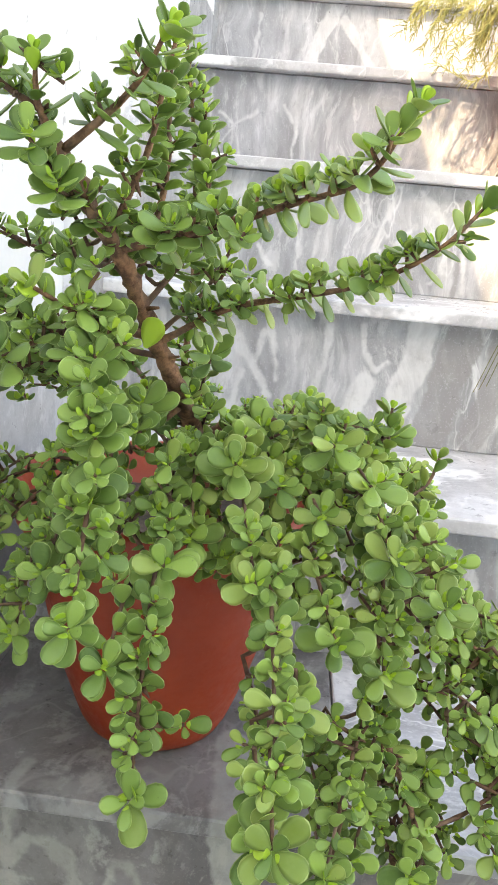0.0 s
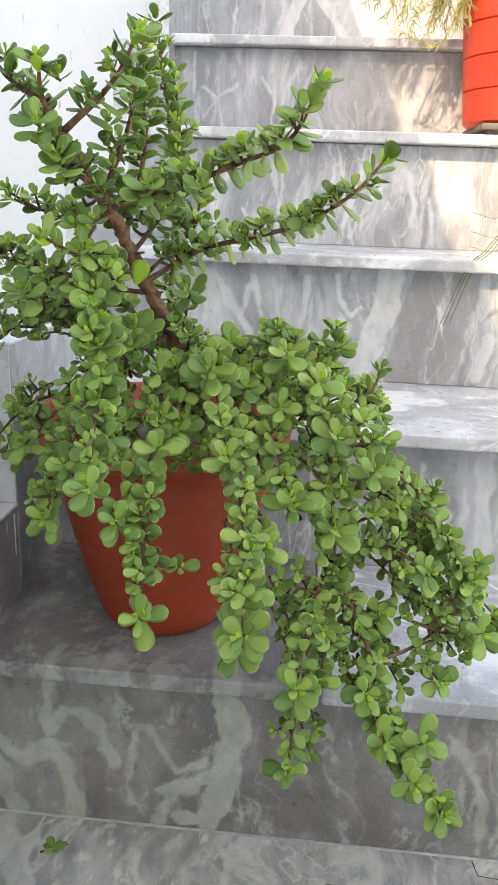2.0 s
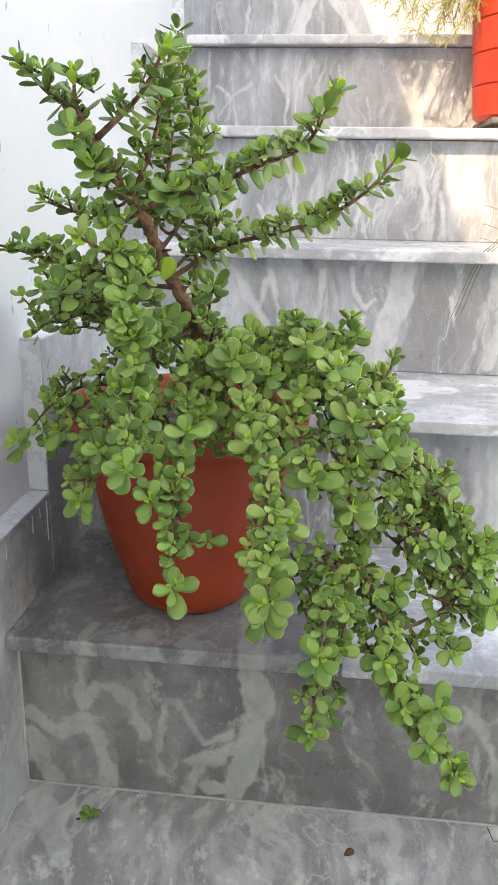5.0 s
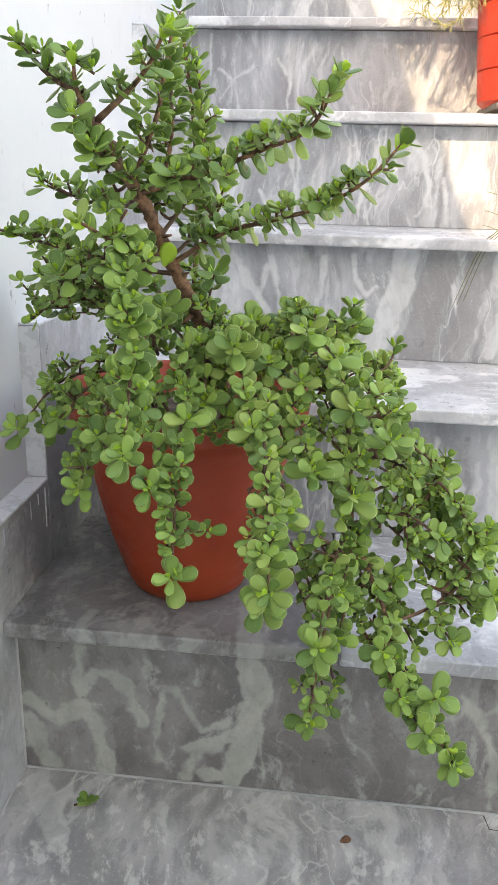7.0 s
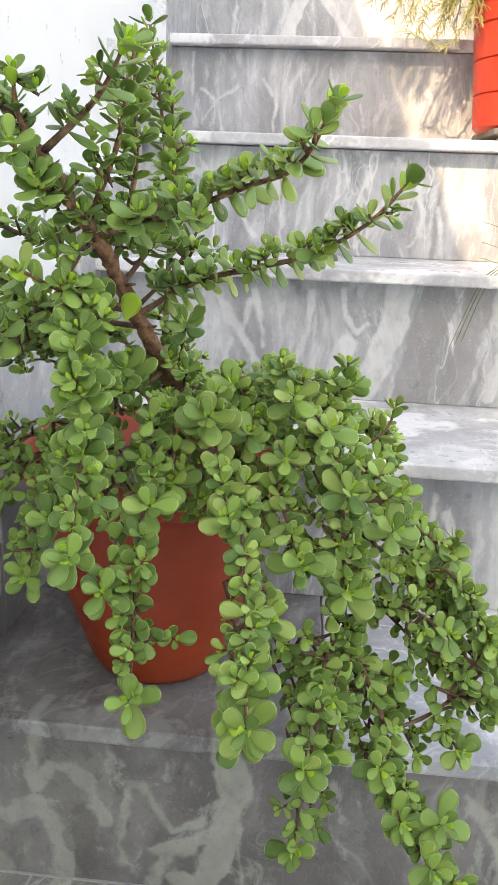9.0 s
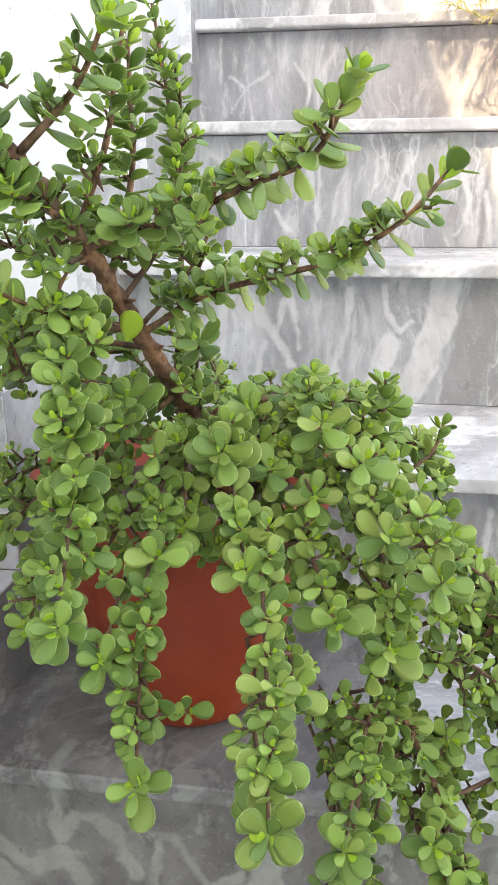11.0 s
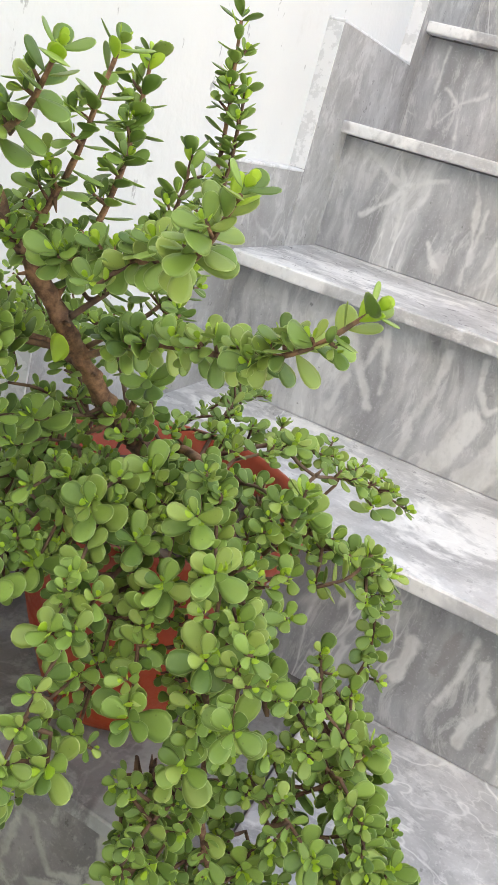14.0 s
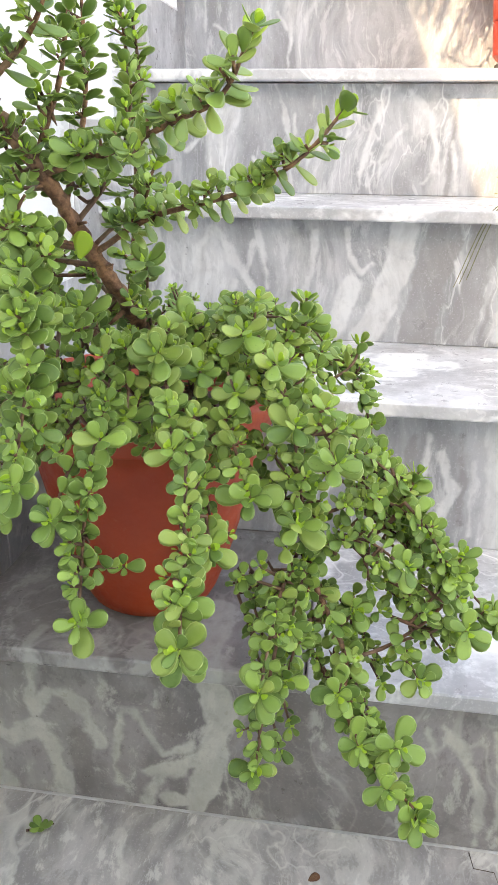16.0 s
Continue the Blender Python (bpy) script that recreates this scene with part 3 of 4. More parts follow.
def leafy(line, bare=0.0, size=0.019, gap=0.0105, open_angle=68.0, bias=0.3, buds=0.0, bm=None, spread=0.02, droop=0.0, facing=None, wild=0.14):
    """Leaf pairs down a stem, each turned a quarter from the last, and short side shoots that end in rosettes."""
    turn = rng.uniform(0, math.pi)
    for i, (c, d) in enumerate(walk_along(line, bare, 0.004, gap)):
        axis = (d * 0.3 + facing * 0.75 + jitter(0.25)).normalized() if facing else d
        pair(c, axis, turn, min(open_angle, 40 + 12 * i), size * min(1.0, 0.7 + 0.12 * i), "young" if i == 0 else "old", bias, wild, 0.08, droop * rng.uniform(0.2, 1.4) if i > 2 else 0.0)
        turn += math.pi / 2 + rng.uniform(-0.2, 0.2)
        if buds and i > 1 and rng.random() < buds:
            out = (c - HEART).normalized() * 0.5 + FACE_AIM * 0.55 + jitter(0.75)
            out = (out - d * out.dot(d) * 0.6).normalized()
            e = c + out * spread * rng.uniform(0.35, 1.1)
            if bm is not None:
                tube_into(bm, [c - BASE, e - BASE], 0.0012, 0.0008, 4)
            rosette(e, (out + FACE_AIM * 0.45).normalized(), size * rng.uniform(0.75, 1.0), 3)


plant = tagged(new("jade_plant"), "sprawling green jade plant with fleshy round leaves, cascading from its pot", "potted plant")
plant.location = POT + Vector((0, 0, 0.18))
BASE = plant.location.copy()


def stem(name, line, r0, r1, mat=bark, n=8, knot=0.0, label="", bm=None):
    bm = tube_into(bm or bmesh.new(), [p - BASE for p in line], r0, r1, n, 0.25, knot, rng)
    if r0 > 0.003:
        for v in bm.verts:
            v.co += Vector(noise.noise_vector(v.co * 150)) * r0 * 0.28 + Vector(noise.noise_vector(v.co * 45)) * r0 * 0.25
    return smooth(part(name, bm, mat, plant, label))


# trunk and main limbs, as they lean out of the pot
TRUNK = spline([(0.216, 0.06, 0.37), (0.212, 0.0, 0.44), (0.2, -0.05, 0.49), (0.185, -0.083, 0.535), (0.171, -0.11, 0.575), (0.16, -0.122, 0.598), (0.143, -0.138, 0.628)], 0.0035)
stem("trunk", TRUNK, 0.0072, 0.0034, bark, 12, 0.12, "knotty brown woody trunk leaning out of the pot")
for a, b, r in (((0.171, -0.11, 0.575), (0.167, -0.118, 0.573), 0.002), ((0.2, -0.05, 0.49), (0.19, -0.064, 0.48), 0.003), ((0.207, -0.02, 0.464), (0.222, -0.034, 0.47), 0.0026), ((0.18, -0.093, 0.55), (0.19, -0.1, 0.552), 0.0022),
                ((0.196, -0.058, 0.5), (0.188, -0.068, 0.492), 0.0022), ((0.19, -0.072, 0.52), (0.2, -0.082, 0.524), 0.002)):
    stem("stub", [Vector(a), Vector(a).lerp(Vector(b), 0.6), Vector(b)], r * 0.8, r * 0.35, bark, 7, 0.15, "short broken side branch")
WOODY = list(TRUNK)


def bough(pts, r, bare, habit="shoot", buds=0.5, size=0.0145):
    """A main branch. Habits: mast (upright, stiff leaves), arm (level, leaves hanging), shoot (trailing)."""
    line = spline(pts)
    twigs = bmesh.new()
    gap, angle, bias, spread, droop = {"mast": (0.0058, 82, 0.25, 0.011, 0.0), "arm": (0.0058, 80, 0.35, 0.011, 0.45), "shoot": (0.0078, 72, 0.5, 0.016, 0.0)}[habit]
    leafy(line, bare, size, gap, angle, bias, buds, twigs, spread, droop, Vector((0.1, -0.65, 0.6)) if habit == "shoot" else None, 0.24 if habit == "arm" else 0.14)
    d = (line[-1] - line[-3]).normalized()
    rosette(line[-1] + d * 0.004, (d + FACE_AIM).normalized() if habit == "shoot" else d, size * 1.1, 3, 0.1)
    stem("branch", line, r * 0.6, 0.001, young_bark if r < 0.0033 else bark, 7, 0.1, bm=twigs)
    WOODY.extend(line)


# crown
bough([(0.143, -0.138, 0.628), (0.138, -0.147, 0.643), (0.139, -0.154, 0.659)], 0.004, 0.1, "mast", 0.5)
bough([(0.139, -0.14, 0.64), (0.121, -0.145, 0.65), (0.104, -0.147, 0.668)], 0.003, 0.1, "mast", 0.5)
bough([(0.146, -0.135, 0.624), (0.173, -0.14, 0.646), (0.186, -0.146, 0.66), (0.195, -0.15, 0.675)], 0.0038, 0.2, "mast", 0.4, 0.0165)
bough([(0.168, -0.113, 0.58), (0.21, -0.122, 0.592), (0.258, -0.145, 0.61), (0.286, -0.17, 0.621), (0.302, -0.18, 0.648)], 0.0038, 0.12, "arm", 0.75, 0.0148)
bough([(0.187, -0.08, 0.53), (0.226, -0.09, 0.554), (0.261, -0.099, 0.564), (0.298, -0.115, 0.576), (0.326, -0.13, 0.594), (0.345, -0.131, 0.615)], 0.0036, 0.12, "arm", 0.65, 0.015)
bough([(0.195, -0.03, 0.48), (0.192, 0.015, 0.57), (0.184, 0.035, 0.65), (0.172, 0.045, 0.722)], 0.004, 0.08, "mast", 0.4, 0.0138)
bough([(0.192, 0.015, 0.57), (0.194, 0.03, 0.63), (0.186, 0.045, 0.684)], 0.003, 0.1, "mast", 0.5, 0.0138)
bough([(0.176, -0.098, 0.56), (0.186, -0.08, 0.615), (0.184, -0.066, 0.655), (0.182, -0.06, 0.684)], 0.0038, 0.15, "mast", 0.5)
bough([(0.165, -0.116, 0.585), (0.182, -0.11, 0.63), (0.187, -0.106, 0.66), (0.192, -0.104, 0.684)], 0.0033, 0.1, "mast", 0.5)
bough([(0.18, -0.09, 0.55), (0.2, -0.06, 0.585), (0.206, -0.045, 0.62), (0.2, -0.03, 0.645)], 0.003, 0.15, "mast", 0.5)
bough([(0.187, -0.08, 0.535), (0.209, -0.055, 0.56), (0.222, -0.045, 0.585)], 0.0026, 0.2, "mast", 0.5, 0.013)
# towards the white wall
bough([(0.184, -0.085, 0.535), (0.158, -0.13, 0.548), (0.139, -0.15, 0.561)], 0.0035, 0.3, "shoot", 0.6, 0.0165)
bough([(0.188, -0.075, 0.522), (0.135, -0.062, 0.525), (0.101, -0.06, 0.535), (0.055, -0.05, 0.546)], 0.0032, 0.2, "shoot", 0.7)
bough([(0.172, -0.108, 0.572), (0.13, -0.06, 0.57), (0.108, -0.05, 0.575), (0.085, -0.055, 0.583)], 0.003, 0.3, "shoot", 0.5)
bough([(0.195, -0.02, 0.47), (0.15, 0.02, 0.5), (0.105, 0.035, 0.515), (0.06, 0.045, 0.498)], 0.0032, 0.3, "shoot", 0.7, 0.0138)
bough([(0.15, 0.02, 0.5), (0.11, 0.0, 0.5), (0.075, 0.0, 0.49), (0.05, 0.0, 0.472)], 0.0026, 0.2, "shoot", 0.7, 0.0138)
# the drooping limb in front of the trunk
bough([(0.186, -0.08, 0.532), (0.17, -0.125, 0.54), (0.172, -0.16, 0.522), (0.177, -0.176, 0.498), (0.175, -0.176, 0.46), (0.178, -0.198, 0.43)], 0.0032, 0.2, "shoot", 0.8, 0.0165)
# ridge and cascade
bough([(0.205, 0.02, 0.45), (0.228, -0.02, 0.474), (0.255, -0.04, 0.482), (0.289, -0.065, 0.47), (0.316, -0.085, 0.444), (0.328, -0.1, 0.4), (0.332, -0.11, 0.335)], 0.0055, 0.55)
bough([(0.326, -0.098, 0.4), (0.334, -0.11, 0.333), (0.346, -0.115, 0.307), (0.366, -0.117, 0.26), (0.368, -0.13, 0.223), (0.39, -0.145, 0.19), (0.418, -0.161, 0.172)], 0.0042, 0.2, buds=0.35)
bough([(0.366, -0.117, 0.256), (0.398, -0.105, 0.265), (0.432, -0.09, 0.289), (0.442, -0.09, 0.33)], 0.0024, 0.3, buds=0.25)
bough([(0.4, -0.105, 0.266), (0.436, -0.09, 0.272), (0.476, -0.065, 0.273)], 0.0022, 0.3)
# behind the pot and over its far rim
bough([(0.215, 0.05, 0.44), (0.262, 0.1, 0.457), (0.305, 0.15, 0.437), (0.335, 0.2, 0.408), (0.351, 0.222, 0.395)], 0.003, 0.25, buds=0.4, size=0.0125)
bough([(0.205, 0.07, 0.42), (0.192, 0.15, 0.452), (0.184, 0.225, 0.44)], 0.0026, 0.2, buds=0.5, size=0.0125)
bough([(0.21, 0.06, 0.43), (0.235, 0.12, 0.447), (0.25, 0.165, 0.432)], 0.0024, 0.2, buds=0.5, size=0.0125)
bough([(0.225, 0.02, 0.45), (0.3, 0.0, 0.452), (0.345, 0.02, 0.436), (0.373, 0.045, 0.424)], 0.0035, 0.3)
bough([(0.33, 0.01, 0.44), (0.362, 0.035, 0.42), (0.38, 0.035, 0.372), (0.376, 0.014, 0.335)], 0.0022, 0.2, buds=0.5, size=0.0135)

# shoots: where each springs from, where its rosette ends, how far it arches
SOIL = Vector((0.2, 0.03, 0.43))
RIM_SHOOTS = [
    ((0.165, -0.03, 0.45), (0.178, -0.178, 0.498), 0.02), ((0.175, -0.15, 0.48), (0.18, -0.219, 0.424), 0.015), ((0.2, -0.06, 0.45), (0.21, -0.16, 0.43), 0.02),
    ((0.205, -0.14, 0.44), (0.21, -0.218, 0.34), 0.02), ((0.195, -0.13, 0.42), (0.192, -0.2, 0.395), 0.01), ((0.21, -0.05, 0.45), (0.22, -0.136, 0.437), 0.03),
    ((0.22, -0.05, 0.45), (0.257, -0.168, 0.43), 0.03), ((0.24, -0.08, 0.45), (0.24, -0.127, 0.477), 0.02), ((0.23, -0.04, 0.46), (0.264, -0.117, 0.463), 0.02),
    ((0.25, -0.08, 0.44), (0.275, -0.232, 0.37), 0.03), ((0.27, -0.21, 0.385), (0.276, -0.25, 0.352), 0.0), ((0.26, -0.1, 0.43), (0.301, -0.155, 0.397), 0.02)]
RIDGE_SHOOTS = [
    ((0.28, -0.19, 0.4), (0.282, -0.19, 0.38), 0.0), ((0.262, -0.19, 0.37), (0.27, -0.22, 0.325), 0.01),
    ((0.25, -0.035, 0.48), (0.312, -0.124, 0.472), 0.02), ((0.3, -0.07, 0.46), (0.328, -0.048, 0.484), 0.0), ((0.27, -0.06, 0.475), (0.291, -0.113, 0.489), 0.01),
    ((0.3, -0.08, 0.455), (0.326, -0.144, 0.44), 0.015), ((0.31, -0.085, 0.445), (0.352, -0.156, 0.422), 0.02), ((0.32, -0.09, 0.43), (0.33, -0.141, 0.373), 0.02),
    ((0.33, -0.1, 0.39), (0.403, -0.068, 0.37), 0.02), ((0.34, -0.1, 0.36), (0.419, -0.074, 0.34), 0.02), ((0.335, -0.11, 0.34), (0.402, -0.108, 0.33), 0.015),
    ((0.34, -0.11, 0.33), (0.327, -0.134, 0.293), 0.01), ((0.25, -0.05, 0.47), (0.288, -0.125, 0.453), 0.01)]
HANGING_SHOOTS = [
    ((0.4, -0.09, 0.37), (0.435, -0.09, 0.312), 0.01), ((0.41, -0.1, 0.28), (0.44, -0.09, 0.318), 0.0), ((0.36, -0.115, 0.28), (0.37, -0.104, 0.292), 0.0),
    ((0.33, -0.11, 0.34), (0.31, -0.165, 0.26), 0.02), ((0.32, -0.14, 0.29), (0.307, -0.155, 0.185), 0.01), ((0.34, -0.12, 0.29), (0.326, -0.145, 0.256), 0.01),
    ((0.367, -0.12, 0.25), (0.362, -0.138, 0.245), 0.01), ((0.4, -0.1, 0.265), (0.42, -0.11, 0.24), 0.0), ((0.372, -0.13, 0.222), (0.378, -0.15, 0.211), 0.0),
    ((0.39, -0.14, 0.2), (0.405, -0.15, 0.213), 0.0), ((0.39, -0.145, 0.19), (0.398, -0.165, 0.19), 0.0), ((0.41, -0.155, 0.176), (0.42, -0.168, 0.168), 0.0),
    ((0.44, -0.085, 0.272), (0.45, -0.1, 0.278), 0.0), ((0.46, -0.07, 0.272), (0.478, -0.08, 0.276), 0.0)]
WALL_SHOOTS = [
    ((0.13, -0.01, 0.43), (0.05, -0.06, 0.386), 0.02), ((0.12, -0.02, 0.42), (0.118, -0.113, 0.356), 0.02),
    ((0.15, 0.02, 0.45), (0.045, 0.07, 0.468), 0.02), ((0.15, 0.03, 0.45), (0.06, 0.05, 0.485), 0.02), ((0.15, 0.0, 0.46), (0.075, 0.03, 0.5), 0.02),
    ((0.13, 0.03, 0.48), (0.04, 0.05, 0.5), 0.01), ((0.15, -0.1, 0.54), (0.12, -0.14, 0.525), 0.0), ((0.13, -0.03, 0.44), (0.076, -0.037, 0.424), 0.01),
    ((0.14, -0.03, 0.43), (0.09, -0.07, 0.4), 0.01), ((0.15, -0.05, 0.43), (0.14, -0.13, 0.405), 0.02), ((0.11, -0.03, 0.42), (0.076, -0.051, 0.385), 0.01)]
TRUNK_SHOOTS = [
    ((0.2, 0.0, 0.47), (0.215, -0.049, 0.52), 0.0), ((0.16, -0.08, 0.58), (0.198, -0.13, 0.592), 0.0), ((0.15, -0.09, 0.6), (0.15, -0.154, 0.606), 0.0),
    ((0.22, 0.0, 0.45), (0.238, -0.122, 0.478), 0.0), ((0.19, 0.02, 0.45), (0.187, -0.112, 0.5), 0.01), 
    ((0.22, 0.0, 0.46), (0.251, -0.09, 0.489), 0.0), ((0.25, 0.03, 0.46), (0.28, 0.06, 0.475), 0.0), ((0.3, 0.06, 0.46), (0.335, 0.13, 0.425), 0.01), ((0.17, -0.1, 0.575), (0.139, -0.16, 0.626), 0.0)]
SHOOTS = RIM_SHOOTS + RIDGE_SHOOTS + HANGING_SHOOTS + WALL_SHOOTS + TRUNK_SHOOTS


def shoot(a, b, arch, size=0.0147, buds=0.5, full=5):
    a, b = Vector(a), Vector(b)
    mid = a.lerp(b, 0.55) + Vector((0, 0, arch))
    d = b - a
    line = spline([a, mid, b] if d.length > 0.03 else [a, b])
    bm = bmesh.new()
    out = (b - HEART).normalized()
    turn = (out * 0.35 + Vector((0, -0.68, 0.58)) + jitter(0.2)).normalized()
    rosette(b + turn * 0.006, turn, size * rng.uniform(1.0, 1.15), full)
    leafy(line, 0.15 if d.length < 0.1 else 0.3, size=size * 0.86, gap=0.0076, open_angle=78, bias=0.35, buds=buds, bm=bm, spread=0.014, facing=turn)
    root = min(WOODY, key=lambda q: (q - a).length)
    if 0.003 < (root - a).length < 0.032:
        line = spline([root, root.lerp(a, 0.5) - Vector((0, 0, 0.002)), a], 0.01)[:-1] + line
    else:
        tube_into(bm, [a - (line[1] - a).normalized() * 0.008 - BASE, a - BASE], 0.0003, 0.0019, 5)
    WOODY.extend(line[1:-1])
    stem("shoot", line, 0.0015, 0.0009, young_bark, 5, bm=bm)


for group, size in ((RIM_SHOOTS, 0.0148), (RIDGE_SHOOTS, 0.0142), (HANGING_SHOOTS, 0.0143), (WALL_SHOOTS, 0.014), (TRUNK_SHOOTS, 0.014)):
    for a, b, arch in group:
        shoot(a, b, arch, size, 0.55)
put_leaf(Vector((0.184, -0.1, 0.53)), Vector((0.35, -0.15, 0.9)), Vector((0.1, -1, 0.2)), 0.019, "young")
# upright sprigs with opposite leaves
for a, b in (((0.316, -0.068, 0.46), (0.326, -0.058, 0.502)), ((0.345, -0.04, 0.44), (0.366, -0.02, 0.465)), ((0.375, -0.09, 0.335), (0.41, -0.07, 0.386)), ((0.395, -0.085, 0.317), (0.419, -0.08, 0.343))):
    a, b = Vector(a), Vector(b)
    line = spline([a, a.lerp(b, 0.5) + Vector((0.004, 0, -0.003)), b])
    leafy(line, 0.0, size=0.0142, gap=0.0062, open_angle=80, bias=0.1)
    rosette(b, (b - a).normalized(), 0.0125, 3, 0.1)
    stem("shoot", line, 0.0013, 0.0009, young_bark, 5)
# lesser tips, each sprung from the nearest wood
POT_TIPS = [
    (0.16, -0.01, 0.43), (0.175, -0.03, 0.45), (0.15, 0.0, 0.445), (0.185, -0.02, 0.44), (0.14, -0.03, 0.445), (0.165, -0.05, 0.455), (0.2, -0.04, 0.455), (0.17, 0.1, 0.43), (0.14, 0.08, 0.43), (0.2, 0.1, 0.44),
    (0.12, 0.06, 0.44), (0.22, 0.08, 0.45), (0.16, 0.13, 0.425), (0.135, 0.02, 0.43), (0.11, 0.03, 0.425), (0.19, 0.05, 0.45), (0.24, 0.05, 0.455), (0.26, 0.08, 0.45), (0.2, 0.15, 0.44), (0.27, -0.01, 0.43), (0.285, 0.01, 0.44), (0.26, 0.02, 0.445), (0.3, -0.02, 0.435), (0.25, -0.02, 0.44), (0.29, 0.05, 0.43), (0.16, 0.17, 0.425), (0.19, 0.17, 0.43), (0.215, 0.165, 0.425), (0.27, 0.12, 0.435)]
LIP_TIPS = [(0.23, -0.06, 0.385), (0.245, -0.08, 0.395), (0.21, -0.06, 0.39), (0.26, -0.1, 0.39), (0.19, -0.06, 0.4), (0.225, -0.1, 0.405), (0.245, -0.12, 0.405), (0.2, -0.09, 0.4), (0.17, -0.08, 0.395), (0.15, -0.07, 0.4),
            (0.315, -0.05, 0.41), (0.325, -0.06, 0.39), (0.305, -0.04, 0.4), (0.33, -0.04, 0.41), (0.32, -0.03, 0.385), (0.345, -0.05, 0.37), (0.34, -0.08, 0.35)]
RIM_TIPS = [(0.3, -0.05, 0.42), (0.31, 0.0, 0.42), (0.285, -0.06, 0.425), (0.32, 0.02, 0.425), (0.29, -0.09, 0.41), (0.27, -0.07, 0.42), (0.3, 0.06, 0.42), (0.255, -0.09, 0.43), (0.275, -0.03, 0.415), (0.3, -0.1, 0.37), (0.28, -0.1, 0.39),
            (0.15, -0.04, 0.42), (0.165, -0.06, 0.435), (0.14, -0.05, 0.43), (0.155, -0.02, 0.435), (0.17, -0.07, 0.44), (0.18, -0.06, 0.425), (0.32, -0.1, 0.36), (0.31, -0.11, 0.39), (0.33, -0.1, 0.41), (0.35, -0.08, 0.39), (0.34, -0.11, 0.36), (0.36, -0.1, 0.37)]
LOW_TIPS = [
    (0.17, -0.12, 0.455), (0.185, -0.13, 0.44), (0.16, -0.11, 0.43), (0.2, -0.13, 0.45), (0.235, -0.13, 0.425), (0.178, -0.17, 0.45), (0.25, -0.14, 0.445), (0.272, -0.16, 0.41),
    (0.35, -0.09, 0.33), (0.37, -0.09, 0.345), (0.33, -0.1, 0.3), (0.385, -0.09, 0.32), (0.335, -0.07, 0.455), (0.345, -0.09, 0.445), (0.35, -0.11, 0.42), (0.32, -0.06, 0.47),
    (0.306, -0.14, 0.341), (0.315, -0.13, 0.314), (0.229, -0.185, 0.36), (0.199, -0.185, 0.39), (0.214, -0.19, 0.37), (0.322, -0.13, 0.351), (0.294, -0.13, 0.327), (0.338, -0.13, 0.395)]
INNER_TIPS = [(0.37, -0.085, 0.29), (0.388, -0.095, 0.285), (0.35, -0.1, 0.3), (0.405, -0.09, 0.295), (0.392, -0.085, 0.305), (0.36, -0.1, 0.265), (0.415, -0.085, 0.305), (0.34, -0.1, 0.275), (0.38, -0.1, 0.31), (0.355, -0.1, 0.35)]
SIDE_TIPS = [
    (0.363, -0.1, 0.408), (0.379, -0.09, 0.373), (0.129, -0.03, 0.433), (0.143, -0.04, 0.426), (0.151, -0.06, 0.413), (0.161, -0.05, 0.424), (0.133, -0.06, 0.417), (0.111, -0.02, 0.42),
    (0.276, -0.04, 0.444), (0.295, -0.05, 0.433), (0.263, -0.06, 0.439), (0.286, -0.07, 0.424), (0.253, -0.05, 0.455), (0.238, -0.03, 0.46), (0.188, -0.07, 0.435), 
    (0.306, -0.12, 0.205), (0.318, -0.13, 0.235), (0.31, -0.08, 0.46), (0.33, -0.1, 0.43), (0.3, -0.1, 0.45), (0.28, -0.09, 0.465), (0.34, -0.02, 0.43), (0.36, -0.04, 0.4), (0.37, 0.0, 0.42), (0.385, -0.04, 0.385), (0.35, 0.0, 0.445), (0.357, -0.137, 0.439)]
HIGH_TIPS = [
    (0.121, -0.13, 0.647), (0.161, -0.13, 0.637), (0.118, -0.145, 0.661), (0.151, -0.15, 0.651), (0.13, -0.125, 0.633), (0.144, -0.14, 0.606), (0.147, -0.135, 0.593), (0.166, -0.135, 0.57),
    (0.175, -0.1, 0.59), (0.179, -0.06, 0.637), (0.174, -0.07, 0.613), (0.169, -0.11, 0.629), (0.157, -0.14, 0.55), (0.172, -0.12, 0.546), (0.2, -0.09, 0.575), (0.215, -0.1, 0.585),
    (0.205, -0.04, 0.6), (0.21, -0.03, 0.57), (0.235, -0.07, 0.57), (0.23, -0.05, 0.55), (0.235, -0.153, 0.592), (0.15, -0.12, 0.565), (0.13, -0.12, 0.54), (0.16, -0.15, 0.53)]
WALL_TIPS = [
    (0.075, 0.02, 0.52), (0.1, 0.0, 0.51), (0.06, 0.03, 0.508), (0.08, -0.05, 0.588), (0.108, -0.03, 0.578), (0.063, -0.05, 0.55), (0.084, -0.06, 0.55), (0.104, -0.07, 0.545), (0.03, -0.04, 0.55),
    (0.038, 0.06, 0.47), (0.096, 0.03, 0.486), (0.07, 0.02, 0.506), (0.114, -0.03, 0.521), (0.05, 0.02, 0.475), (0.085, 0.0, 0.47), (0.11, 0.02, 0.475),
    (0.125, 0.0, 0.49), (0.13, -0.02, 0.47), (0.065, 0.0, 0.525), (0.04, 0.0, 0.5), (0.12, -0.05, 0.45), (0.045, 0.03, 0.525)]
WOOD = WOODY + [Vector(a).lerp(Vector(b), t) for a, b, _ in SHOOTS for t in (0.3, 0.6)]
